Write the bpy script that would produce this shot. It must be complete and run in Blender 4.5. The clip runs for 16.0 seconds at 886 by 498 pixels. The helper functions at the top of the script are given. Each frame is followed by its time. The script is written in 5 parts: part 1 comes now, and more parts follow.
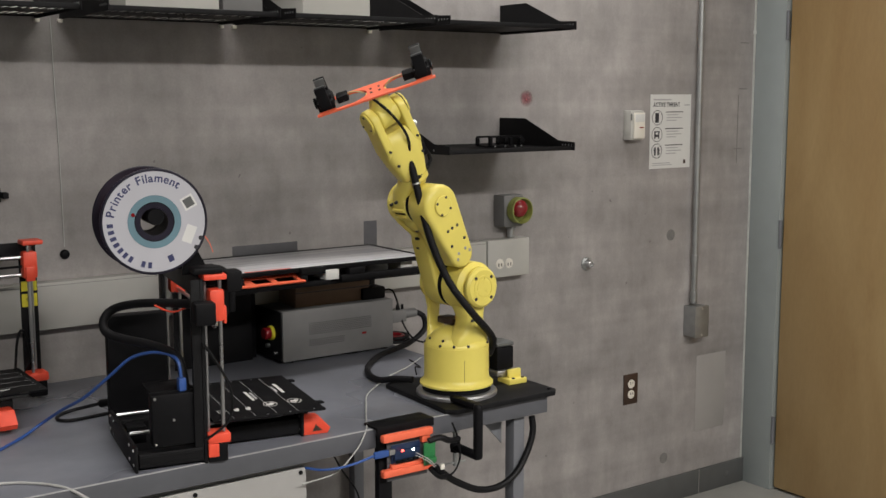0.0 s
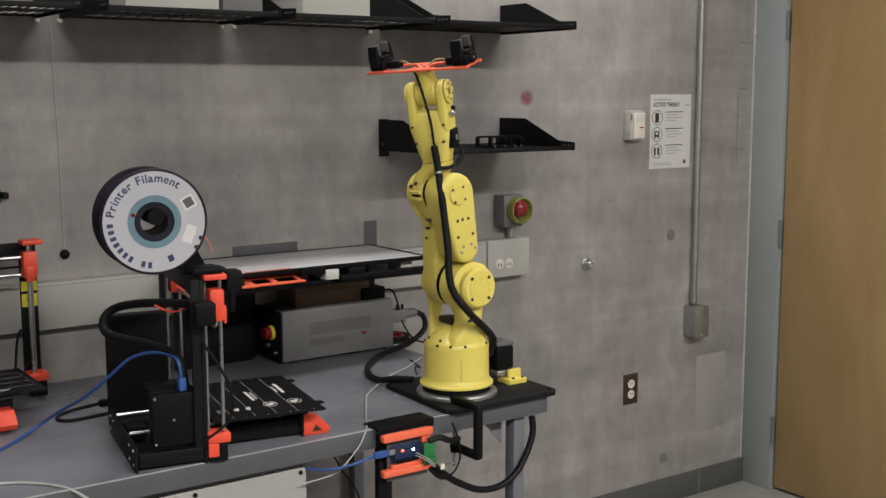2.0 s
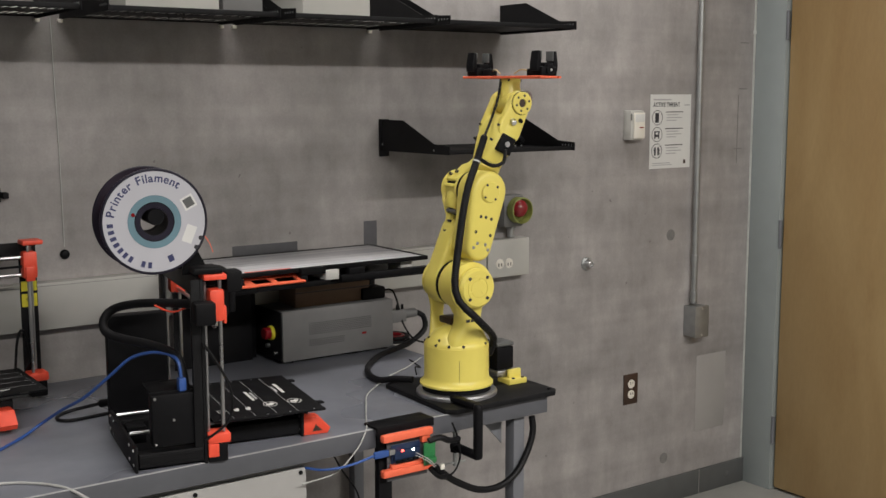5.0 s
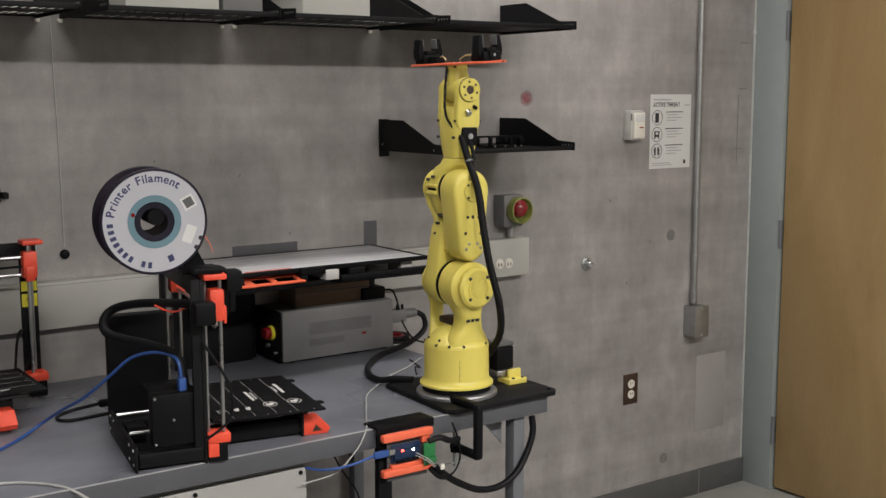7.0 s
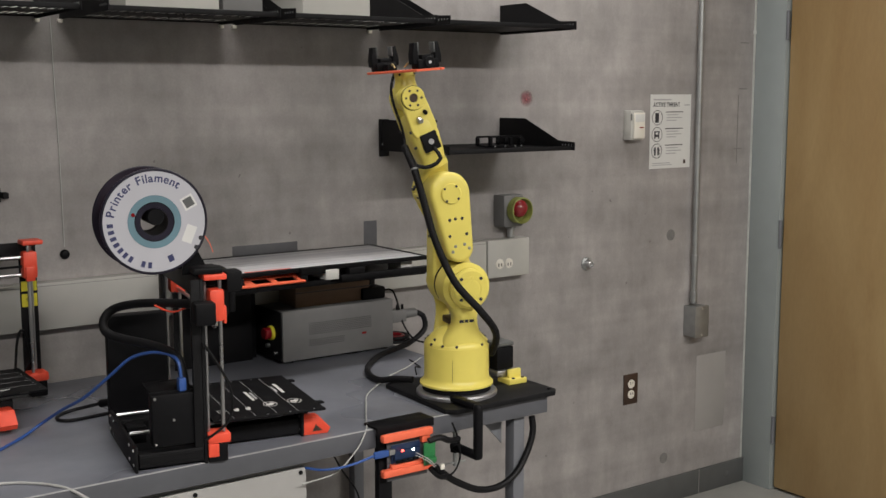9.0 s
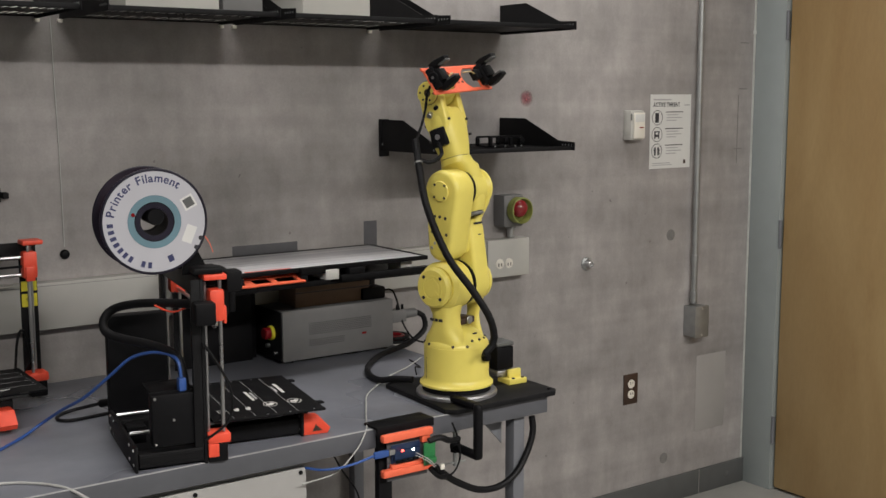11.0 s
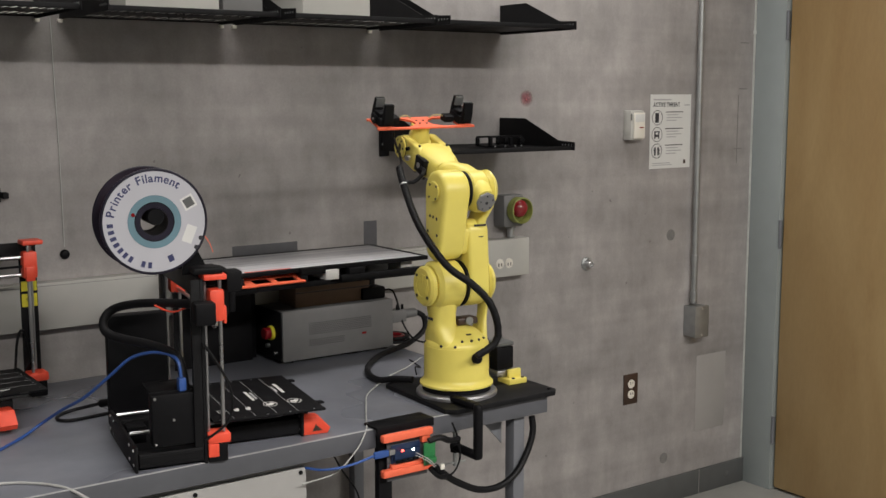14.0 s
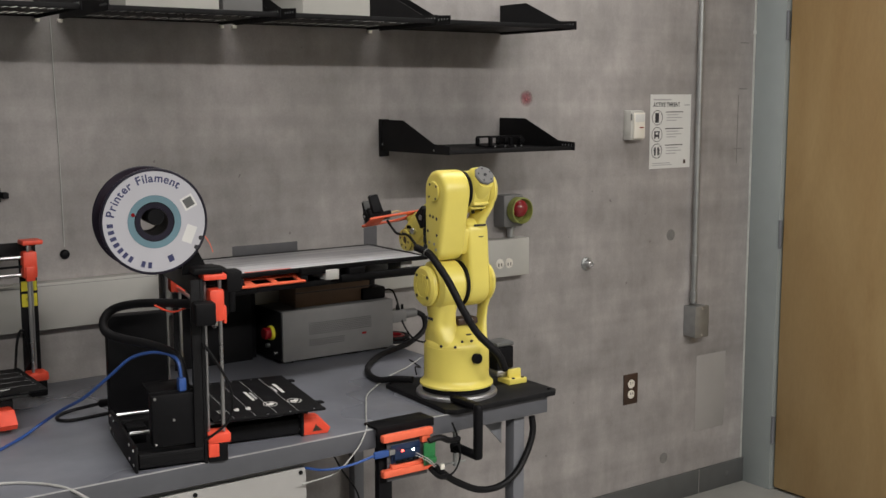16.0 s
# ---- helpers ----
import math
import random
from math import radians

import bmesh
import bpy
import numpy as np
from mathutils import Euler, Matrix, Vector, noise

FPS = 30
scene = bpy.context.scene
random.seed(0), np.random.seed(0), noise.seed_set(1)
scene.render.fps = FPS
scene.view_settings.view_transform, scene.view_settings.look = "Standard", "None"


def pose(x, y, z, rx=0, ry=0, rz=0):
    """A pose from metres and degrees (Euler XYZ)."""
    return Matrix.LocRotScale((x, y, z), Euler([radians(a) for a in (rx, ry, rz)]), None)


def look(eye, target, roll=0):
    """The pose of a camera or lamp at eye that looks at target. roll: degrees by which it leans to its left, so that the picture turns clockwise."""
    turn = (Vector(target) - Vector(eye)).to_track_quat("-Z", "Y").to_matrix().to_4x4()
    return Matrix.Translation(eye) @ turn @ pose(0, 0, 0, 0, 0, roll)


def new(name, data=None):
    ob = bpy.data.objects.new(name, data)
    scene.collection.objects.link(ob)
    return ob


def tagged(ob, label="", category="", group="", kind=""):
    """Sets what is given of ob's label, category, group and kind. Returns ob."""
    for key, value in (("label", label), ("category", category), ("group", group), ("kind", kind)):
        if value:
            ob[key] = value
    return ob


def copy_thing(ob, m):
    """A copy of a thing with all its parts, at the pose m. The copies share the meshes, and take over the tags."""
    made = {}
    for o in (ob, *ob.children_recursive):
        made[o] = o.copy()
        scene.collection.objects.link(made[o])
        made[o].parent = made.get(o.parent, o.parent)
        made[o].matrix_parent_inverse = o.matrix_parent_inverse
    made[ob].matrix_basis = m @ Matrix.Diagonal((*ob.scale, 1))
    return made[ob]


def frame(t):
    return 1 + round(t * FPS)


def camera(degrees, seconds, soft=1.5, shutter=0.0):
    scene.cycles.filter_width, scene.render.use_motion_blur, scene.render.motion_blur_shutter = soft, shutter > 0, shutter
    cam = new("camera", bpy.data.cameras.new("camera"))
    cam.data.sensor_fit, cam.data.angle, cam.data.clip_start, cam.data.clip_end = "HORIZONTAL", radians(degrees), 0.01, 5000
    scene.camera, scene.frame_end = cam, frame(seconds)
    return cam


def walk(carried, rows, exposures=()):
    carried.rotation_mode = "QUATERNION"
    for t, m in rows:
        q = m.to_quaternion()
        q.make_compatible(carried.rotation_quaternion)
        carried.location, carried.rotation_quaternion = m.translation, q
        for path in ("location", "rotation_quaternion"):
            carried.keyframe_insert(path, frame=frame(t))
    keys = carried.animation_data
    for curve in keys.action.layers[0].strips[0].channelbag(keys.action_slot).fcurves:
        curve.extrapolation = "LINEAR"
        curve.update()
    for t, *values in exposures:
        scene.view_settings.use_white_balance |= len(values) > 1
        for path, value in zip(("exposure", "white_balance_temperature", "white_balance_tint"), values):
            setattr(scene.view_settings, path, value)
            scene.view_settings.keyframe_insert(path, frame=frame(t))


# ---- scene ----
cam = camera(42.5, 16.0, soft=1.5, shutter=0.4)
PATH = [
    (0, (-3.678, -3.04, 1.605), (-2.536, -1.421, 1.335), -0.1),
    (16, (-3.678, -3.04, 1.605), (-2.536, -1.421, 1.335), -0.1),
]
walk(cam, [(t, look(eye, target, roll)) for t, eye, target, roll in PATH])

# ---- light: rows of ceiling fluorescents, closed room ----
LAMP_WATTS = 40.0
world = bpy.data.worlds.new("room_air")
scene.world = world
world.use_nodes = True
world.node_tree.nodes["Background"].inputs[0].default_value = (0.9, 0.95, 1.0, 1)
world.node_tree.nodes["Background"].inputs[1].default_value = 0.003
scene.view_settings.exposure = 0.0


# ---- materials ----
def mat(name, color, rough=0.5, metal=0.0, grain=0.12, scale=40.0, bump=0.05, coat=0.0, emit=0.0, spec=0.5):
    """A base colour broken up by a fine and a coarse noise, with a fine relief."""
    m = bpy.data.materials.new(name)
    m.use_nodes = True
    nt = m.node_tree
    n, li = nt.nodes, nt.links
    b = n["Principled BSDF"]
    b.inputs["Roughness"].default_value = rough
    b.inputs["Metallic"].default_value = metal
    b.inputs["Specular IOR Level"].default_value = spec
    b.inputs["Coat Weight"].default_value = coat
    co = n.new("ShaderNodeTexCoord")
    fine, coarse = n.new("ShaderNodeTexNoise"), n.new("ShaderNodeTexNoise")
    fine.inputs["Scale"].default_value, coarse.inputs["Scale"].default_value = scale, scale / 9
    fine.inputs["Detail"].default_value = 6
    for t in (fine, coarse):
        li.new(co.outputs["Object"], t.inputs["Vector"])
    add = n.new("ShaderNodeMath")
    add.operation = "ADD"
    li.new(fine.outputs["Fac"], add.inputs[0])
    li.new(coarse.outputs["Fac"], add.inputs[1])
    ramp = n.new("ShaderNodeMapRange")
    ramp.inputs["From Min"].default_value, ramp.inputs["From Max"].default_value = 0.6, 1.4
    ramp.inputs["To Min"].default_value, ramp.inputs["To Max"].default_value = 1 - grain, 1 + grain
    li.new(add.outputs[0], ramp.inputs["Value"])
    mul = n.new("ShaderNodeVectorMath")
    mul.operation = "SCALE"
    mul.inputs[0].default_value = color
    li.new(ramp.outputs[0], mul.inputs["Scale"])
    li.new(mul.outputs[0], b.inputs["Base Color"])
    rr = n.new("ShaderNodeMapRange")
    rr.inputs["From Min"].default_value, rr.inputs["From Max"].default_value = 0.3, 0.7
    rr.inputs["To Min"].default_value, rr.inputs["To Max"].default_value = max(rough - 0.08, 0.02), min(rough + 0.1, 1)
    li.new(coarse.outputs["Fac"], rr.inputs["Value"])
    li.new(rr.outputs[0], b.inputs["Roughness"])
    if bump:
        bp = n.new("ShaderNodeBump")
        bp.inputs["Strength"].default_value, bp.inputs["Distance"].default_value = bump, 0.004
        li.new(fine.outputs["Fac"], bp.inputs["Height"])
        li.new(bp.outputs[0], b.inputs["Normal"])
    if emit:
        b.inputs["Emission Color"].default_value = (*color, 1)
        b.inputs["Emission Strength"].default_value = emit
    return m


def concrete_mat():
    """Cast concrete: mottling, drips that run down, board marks and a few pin holes."""
    m = bpy.data.materials.new("cast_concrete")
    m.use_nodes = True
    nt = m.node_tree
    n, li = nt.nodes, nt.links
    b = n["Principled BSDF"]
    co = n.new("ShaderNodeTexCoord")

    def noise_of(sx, sy, sz, detail=5, rough=0.6):
        mp, t = n.new("ShaderNodeMapping"), n.new("ShaderNodeTexNoise")
        mp.inputs["Scale"].default_value = (sx, sy, sz)
        t.inputs["Scale"].default_value, t.inputs["Detail"].default_value, t.inputs["Roughness"].default_value = 1, detail, rough
        li.new(co.outputs["Object"], mp.inputs[0])
        li.new(mp.outputs[0], t.inputs["Vector"])
        return t.outputs["Fac"]

    def ranged(v, a, c, lo, hi):
        r = n.new("ShaderNodeMapRange")
        for k, x in zip(("From Min", "From Max", "To Min", "To Max"), (a, c, lo, hi)):
            r.inputs[k].default_value = x
        li.new(v, r.inputs["Value"])
        return r.outputs[0]

    def times(a, c):
        k = n.new("ShaderNodeMath")
        k.operation = "MULTIPLY"
        li.new(a, k.inputs[0])
        li.new(c, k.inputs[1])
        return k.outputs[0]

    big = ranged(noise_of(1.9, 1.9, 2.4), 0.3, 0.7, 0.80, 1.18)
    mid = ranged(noise_of(9, 9, 8), 0.3, 0.7, 0.86, 1.12)
    drip = ranged(noise_of(13, 13, 0.9, 3), 0.4, 0.75, 1.02, 0.9)
    fine = times(ranged(noise_of(150, 150, 150, 3), 0.3, 0.7, 0.95, 1.05), ranged(noise_of(22, 22, 12, 4), 0.3, 0.7, 0.92, 1.07))
    band = ranged(noise_of(0.16, 0.16, 6.0, 3), 0.35, 0.66, 1.12, 0.82)
    pin = ranged(noise_of(34, 34, 34, 1), 0.76, 0.80, 1.0, 0.6)
    val = times(times(times(big, mid), times(drip, fine)), times(band, pin))
    mul = n.new("ShaderNodeVectorMath")
    mul.operation = "SCALE"
    mul.inputs[0].default_value = (0.306, 0.288, 0.282)
    li.new(val, mul.inputs["Scale"])
    li.new(mul.outputs[0], b.inputs["Base Color"])
    b.inputs["Roughness"].default_value = 0.72
    bp = n.new("ShaderNodeBump")
    bp.inputs["Strength"].default_value, bp.inputs["Distance"].default_value = 0.25, 0.003
    li.new(val, bp.inputs["Height"])
    li.new(bp.outputs[0], b.inputs["Normal"])
    return m


def wood_mat():
    """Rotary-cut maple veneer: tall cathedral figure, leaves of unlike tone."""
    m = bpy.data.materials.new("maple_veneer")
    m.use_nodes = True
    nt = m.node_tree
    n, li = nt.nodes, nt.links
    b = n["Principled BSDF"]
    co, mp = n.new("ShaderNodeTexCoord"), n.new("ShaderNodeMapping")
    mp.inputs["Scale"].default_value = (2.0, 4.5, 1.3)
    li.new(co.outputs["Object"], mp.inputs[0])
    wv, ns = n.new("ShaderNodeTexNoise"), n.new("ShaderNodeTexNoise")
    wv.inputs["Scale"].default_value, wv.inputs["Detail"].default_value, wv.inputs["Distortion"].default_value = 1.0, 4, 0.6
    ns.inputs["Scale"].default_value, ns.inputs["Detail"].default_value = 22, 6
    li.new(mp.outputs[0], wv.inputs["Vector"])
    li.new(mp.outputs[0], ns.inputs["Vector"])
    r = n.new("ShaderNodeValToRGB")
    r.color_ramp.elements[0].position, r.color_ramp.elements[1].position = 0.3, 0.72
    r.color_ramp.elements[0].color, r.color_ramp.elements[1].color = (0.315, 0.20, 0.085, 1), (0.41, 0.285, 0.135, 1)
    li.new(wv.outputs["Fac"], r.inputs[0])
    mr = n.new("ShaderNodeMapRange")
    mr.inputs["From Min"].default_value, mr.inputs["From Max"].default_value = 0.3, 0.7
    mr.inputs["To Min"].default_value, mr.inputs["To Max"].default_value = 0.96, 1.035
    li.new(ns.outputs["Fac"], mr.inputs["Value"])
    mul = n.new("ShaderNodeVectorMath")
    mul.operation = "SCALE"
    li.new(r.outputs[0], mul.inputs[0])
    li.new(mr.outputs[0], mul.inputs["Scale"])
    sep, step, low, leaf, tone, last = (n.new("ShaderNode" + x) for x in ("SeparateXYZ", "Math", "Math", "TexWhiteNoise", "MapRange", "VectorMath"))
    step.operation, low.operation, leaf.noise_dimensions, last.operation = "DIVIDE", "FLOOR", "1D", "SCALE"
    step.inputs[1].default_value = 0.215
    tone.inputs["To Min"].default_value, tone.inputs["To Max"].default_value = 0.88, 1.08
    li.new(co.outputs["Object"], sep.inputs[0])
    li.new(sep.outputs["Y"], step.inputs[0])
    li.new(step.outputs[0], low.inputs[0])
    li.new(low.outputs[0], leaf.inputs["W"])
    li.new(leaf.outputs["Value"], tone.inputs["Value"])
    li.new(mul.outputs[0], last.inputs[0])
    li.new(tone.outputs[0], last.inputs["Scale"])
    li.new(last.outputs[0], b.inputs["Base Color"])
    b.inputs["Roughness"].default_value = 0.42
    return m


def sheet_mat():
    """Glossy white sheet with long lengthwise streaks, grey to white."""
    m = bpy.data.materials.new("streaked_white_sheet")
    m.use_nodes = True
    n, li = m.node_tree.nodes, m.node_tree.links
    b = n["Principled BSDF"]
    co = n.new("ShaderNodeTexCoord")
    mp, t, r = n.new("ShaderNodeMapping"), n.new("ShaderNodeTexNoise"), n.new("ShaderNodeValToRGB")
    mp.inputs["Scale"].default_value = (1.2, 55, 1)
    t.inputs["Scale"].default_value, t.inputs["Detail"].default_value = 1, 5
    r.color_ramp.elements[0].position, r.color_ramp.elements[1].position = 0.32, 0.68
    r.color_ramp.elements[0].color, r.color_ramp.elements[1].color = (0.44, 0.44, 0.48, 1), (0.78, 0.78, 0.80, 1)
    li.new(co.outputs["Object"], mp.inputs[0])
    li.new(mp.outputs[0], t.inputs["Vector"])
    li.new(t.outputs["Fac"], r.inputs[0])
    li.new(r.outputs[0], b.inputs["Base Color"])
    b.inputs["Roughness"].default_value = 0.25
    return m


def spray_mat():
    """A thin dusting of red paint that fades out to its rim."""
    m = bpy.data.materials.new("red_spray")
    m.use_nodes = True
    n, li = m.node_tree.nodes, m.node_tree.links
    b = n["Principled BSDF"]
    b.inputs["Base Color"].default_value = (0.30, 0.085, 0.10, 1)
    b.inputs["Roughness"].default_value = 0.8
    co, far, t, r, k = (n.new("ShaderNode" + x) for x in ("TexCoord", "VectorMath", "TexNoise", "MapRange", "Math"))
    far.operation, k.operation = "LENGTH", "MULTIPLY"
    t.inputs["Scale"].default_value, t.inputs["Detail"].default_value = 55, 4
    for name, x in zip(("From Min", "From Max", "To Min", "To Max"), (0.0, 0.030, 1.25, 0.0)):
        r.inputs[name].default_value = x
    li.new(co.outputs["Object"], far.inputs[0])
    li.new(co.outputs["Object"], t.inputs["Vector"])
    li.new(far.outputs["Value"], r.inputs["Value"])
    li.new(r.outputs[0], k.inputs[0])
    li.new(t.outputs["Fac"], k.inputs[1])
    li.new(k.outputs[0], b.inputs["Alpha"])
    return m


def slot_brightener_mat():
    """Thin pale sheet that lets light through, added to brighten the shelf slots."""
    m = bpy.data.materials.new("translucent_brightener")
    m.use_nodes = True
    n, li = m.node_tree.nodes, m.node_tree.links
    thin, mix = n.new("ShaderNodeBsdfTranslucent"), n.new("ShaderNodeMixShader")
    thin.inputs["Color"].default_value = (0.85, 0.85, 0.82, 1)
    n["Principled BSDF"].inputs["Base Color"].default_value = (0.75, 0.75, 0.72, 1)
    mix.inputs[0].default_value = 0.65
    li.new(n["Principled BSDF"].outputs[0], mix.inputs[1])
    li.new(thin.outputs[0], mix.inputs[2])
    li.new(mix.outputs[0], n["Material Output"].inputs["Surface"])
    return m


SLOT_BRIGHTENER = slot_brightener_mat()
BLUSH = spray_mat()
SHEET = sheet_mat()
CONCRETE = concrete_mat()
MAPLE = wood_mat()
YELLOW = mat("yellow_enamel", (0.71, 0.605, 0.13), 0.36, grain=0.05, scale=25, bump=0.02)
BLACK = mat("black_plastic", (0.006, 0.006, 0.007), 0.5, grain=0.2, scale=60, spec=0.1)
RUBBER = mat("black_conduit", (0.006, 0.006, 0.007), 0.5, grain=0.25, scale=90, spec=0.18)
BLACK_STEEL = mat("black_powder_coat", (0.006, 0.006, 0.007), 0.55, grain=0.25, scale=50, bump=0.04, spec=0.18)
ORANGE = mat("orange_print", (0.80, 0.14, 0.065), 0.55, grain=0.08, scale=60)
ORANGE_RED = mat("red_orange_print", (0.78, 0.075, 0.035), 0.5, grain=0.08, scale=60)
TOP_GREY = mat("bench_laminate", (0.150, 0.157, 0.184), 0.30, grain=0.16, scale=22, bump=0.02)
STEEL_GREY = mat("grey_enamel_steel", (0.13, 0.135, 0.15), 0.45, grain=0.1, scale=20)
CABINET = mat("pale_grey_cabinet_paint", (0.33, 0.325, 0.315), 0.5, grain=0.07, scale=14)
APRON = mat("dark_grey_apron_enamel", (0.085, 0.088, 0.10), 0.42, grain=0.12, scale=18)
BOX_GREY = mat("grey_cabinet_paint", (0.14, 0.14, 0.14), 0.5, grain=0.1, scale=25)
JAMB = mat("blue_grey_door_frame_paint", (0.27, 0.30, 0.30), 0.45, grain=0.06, scale=14)
WHITE = mat("off_white_paint", (0.43, 0.425, 0.40), 0.5, grain=0.06, scale=18)
PAPER = mat("paper", (0.60, 0.60, 0.585), 0.7, grain=0.03, scale=25, bump=0)
LABEL = mat("spool_label", (0.42, 0.42, 0.46), 0.5, grain=0.03, scale=25, bump=0)
TEAL = mat("teal_card", (0.11, 0.20, 0.245), 0.6, grain=0.08, scale=40)
INK = mat("ink", (0.02, 0.02, 0.025), 0.7, grain=0.05, bump=0)
DARK_PLUM = mat("black_plum_plastic", (0.010, 0.008, 0.018), 0.4, grain=0.2, scale=60, spec=0.3)
NAVY = mat("navy_ink", (0.03, 0.035, 0.10), 0.7, grain=0.05, bump=0)
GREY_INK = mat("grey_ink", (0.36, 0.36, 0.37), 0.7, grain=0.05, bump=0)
CHROME = mat("polished_steel", (0.55, 0.55, 0.56), 0.30, 1.0, grain=0.05, scale=60)
GALV = mat("galvanised_steel", (0.36, 0.37, 0.37), 0.42, 0.85, grain=0.15, scale=30)
ALU = mat("machined_aluminium", (0.42, 0.42, 0.43), 0.38, 0.9, grain=0.1, scale=40)
BROWN = mat("brown_plate", (0.045, 0.026, 0.018), 0.4, grain=0.1, scale=40)
IVORY = mat("ivory_plastic", (0.70, 0.67, 0.60), 0.4, grain=0.04, scale=40)
CARD = mat("corrugated_card", (0.16, 0.10, 0.06), 0.8, grain=0.12, scale=30)
TAPE = mat("grey_tape", (0.078, 0.078, 0.086), 0.6, grain=0.15, scale=40)
UNSEEN_WALL = mat("bounce_cutting_grey", (0.13, 0.13, 0.13), 0.7, grain=0.08, scale=3)
BASE = mat("dark_vinyl", (0.085, 0.088, 0.088), 0.6, grain=0.15, scale=15)
FLOOR = mat("polished_floor", (0.26, 0.26, 0.245), 0.35, grain=0.12, scale=12)
CEIL = mat("ceiling_paint", (0.30, 0.30, 0.295), 0.8, grain=0.05, scale=10)
GREEN_BOX = mat("olive_plastic", (0.22, 0.24, 0.06), 0.5, grain=0.15, scale=40)
RED = mat("red_button", (0.20, 0.008, 0.012), 0.18, grain=0.06, scale=40, coat=0.4)
SIGN_YELLOW = mat("warning_yellow", (0.62, 0.55, 0.03), 0.5, grain=0.05, scale=40)
BLUE = mat("blue_usb_jacket", (0.025, 0.075, 0.27), 0.4, grain=0.08, scale=60)
WIRE_GREY = mat("pale_wire", (0.40, 0.40, 0.39), 0.4, grain=0.08, scale=60)
TAN = mat("tan_wire", (0.45, 0.34, 0.16), 0.5, grain=0.1, scale=60)
PCB_BLUE = mat("blue_circuit_board", (0.007, 0.020, 0.06), 0.4, grain=0.2, scale=120)
PCB_GREEN = mat("green_circuit_board", (0.02, 0.17, 0.05), 0.4, grain=0.2, scale=120)
LED_RED = mat("red_led", (1.0, 0.08, 0.06), 0.3, emit=6)
LED_WHITE = mat("white_led", (0.8, 1.0, 0.85), 0.3, emit=6)
TUBE = mat("lamp_diffuser", (1.0, 0.98, 0.94), 0.5, emit=4, bump=0)
SCAR_AND_HOLE_SHADE = mat("dark_scar_and_hole_shade", (0.17, 0.165, 0.16), 0.8, grain=0.35, scale=40)
PATCH = mat("smooth_grey_patch", (0.315, 0.303, 0.293), 0.7, grain=0.06, scale=12)
CHIP = mat("chipped_white_plaster", (0.44, 0.45, 0.43), 0.8, grain=0.25, scale=40)


# ---- mesh helpers ----
def part(name, bm, material, parent=None, label="", m=None, smooth=True):
    """Links a bmesh as one mesh object under a thing."""
    bmesh.ops.recalc_face_normals(bm, faces=bm.faces[:])
    me = bpy.data.meshes.new(name)
    bm.to_mesh(me)
    bm.free()
    me.materials.append(material)
    if smooth:
        me.shade_smooth()
        me.set_sharp_from_angle(angle=radians(35))
    ob = new(name, me)
    if parent is not None:
        ob.parent = parent
    if m is not None:
        ob.matrix_basis = m
    if label:
        ob["label"] = label
    return ob


def empty(name, m, label="", category="", group="", kind=""):
    ob = new(name)
    ob.empty_display_size = 0.05
    ob.matrix_basis = m
    return tagged(ob, label, category, group, kind)


def put(bm, other, m=None):
    """Adds the geometry of other to bm."""
    if m is not None:
        bmesh.ops.transform(other, matrix=m, verts=other.verts[:])
    me = bpy.data.meshes.new("tmp")
    other.to_mesh(me)
    other.free()
    bm.from_mesh(me)
    bpy.data.meshes.remove(me)
    return bm


def block(x0, x1, y0, y1, z0, z1, r=0.0, seg=2, bm=None):
    b = bmesh.new()
    bmesh.ops.create_cube(b, size=1, matrix=Matrix.Translation(((x0 + x1) / 2, (y0 + y1) / 2, (z0 + z1) / 2)) @ Matrix.Diagonal((x1 - x0, y1 - y0, z1 - z0, 1)))
    if r:
        bmesh.ops.bevel(b, geom=b.edges[:], offset=r, segments=seg, affect="EDGES", profile=0.5)
    return put(bm, b) if bm else b


def lathe(profile, seg=32, m=None, bm=None, angle=2 * math.pi):
    """Turns (r, z) pairs round the z axis."""
    b = bmesh.new()
    rings = []
    full = angle > 6.28
    count = seg if full else seg + 1
    for r, z in profile:
        rings.append([b.verts.new((r * math.cos(angle * i / seg), r * math.sin(angle * i / seg), z)) for i in range(count)])
    for p, q in zip(rings, rings[1:]):
        for i in range(seg):
            j = (i + 1) % count
            b.faces.new((p[i], p[j], q[j], q[i]))
    if full and profile[0] != profile[-1]:
        b.faces.new(rings[0][::-1])
        b.faces.new(rings[-1])
    bmesh.ops.remove_doubles(b, verts=b.verts[:], dist=1e-6)
    if m is not None:
        bmesh.ops.transform(b, matrix=m, verts=b.verts[:])
    return put(bm, b) if bm else b


def rod(p, q, r, seg=12, bm=None, bevel=0.0):
    p, q = Vector(p), Vector(q)
    d = (q - p).length
    m = Matrix.Translation(p) @ (q - p).to_track_quat("Z", "Y").to_matrix().to_4x4()
    e = min(bevel, r * 0.9, d / 2)
    prof = [(r, 0), (r, d)] if not e else [(r - e, 0), (r, e), (r, d - e), (r - e, d)]
    return lathe(prof, seg, m, bm)


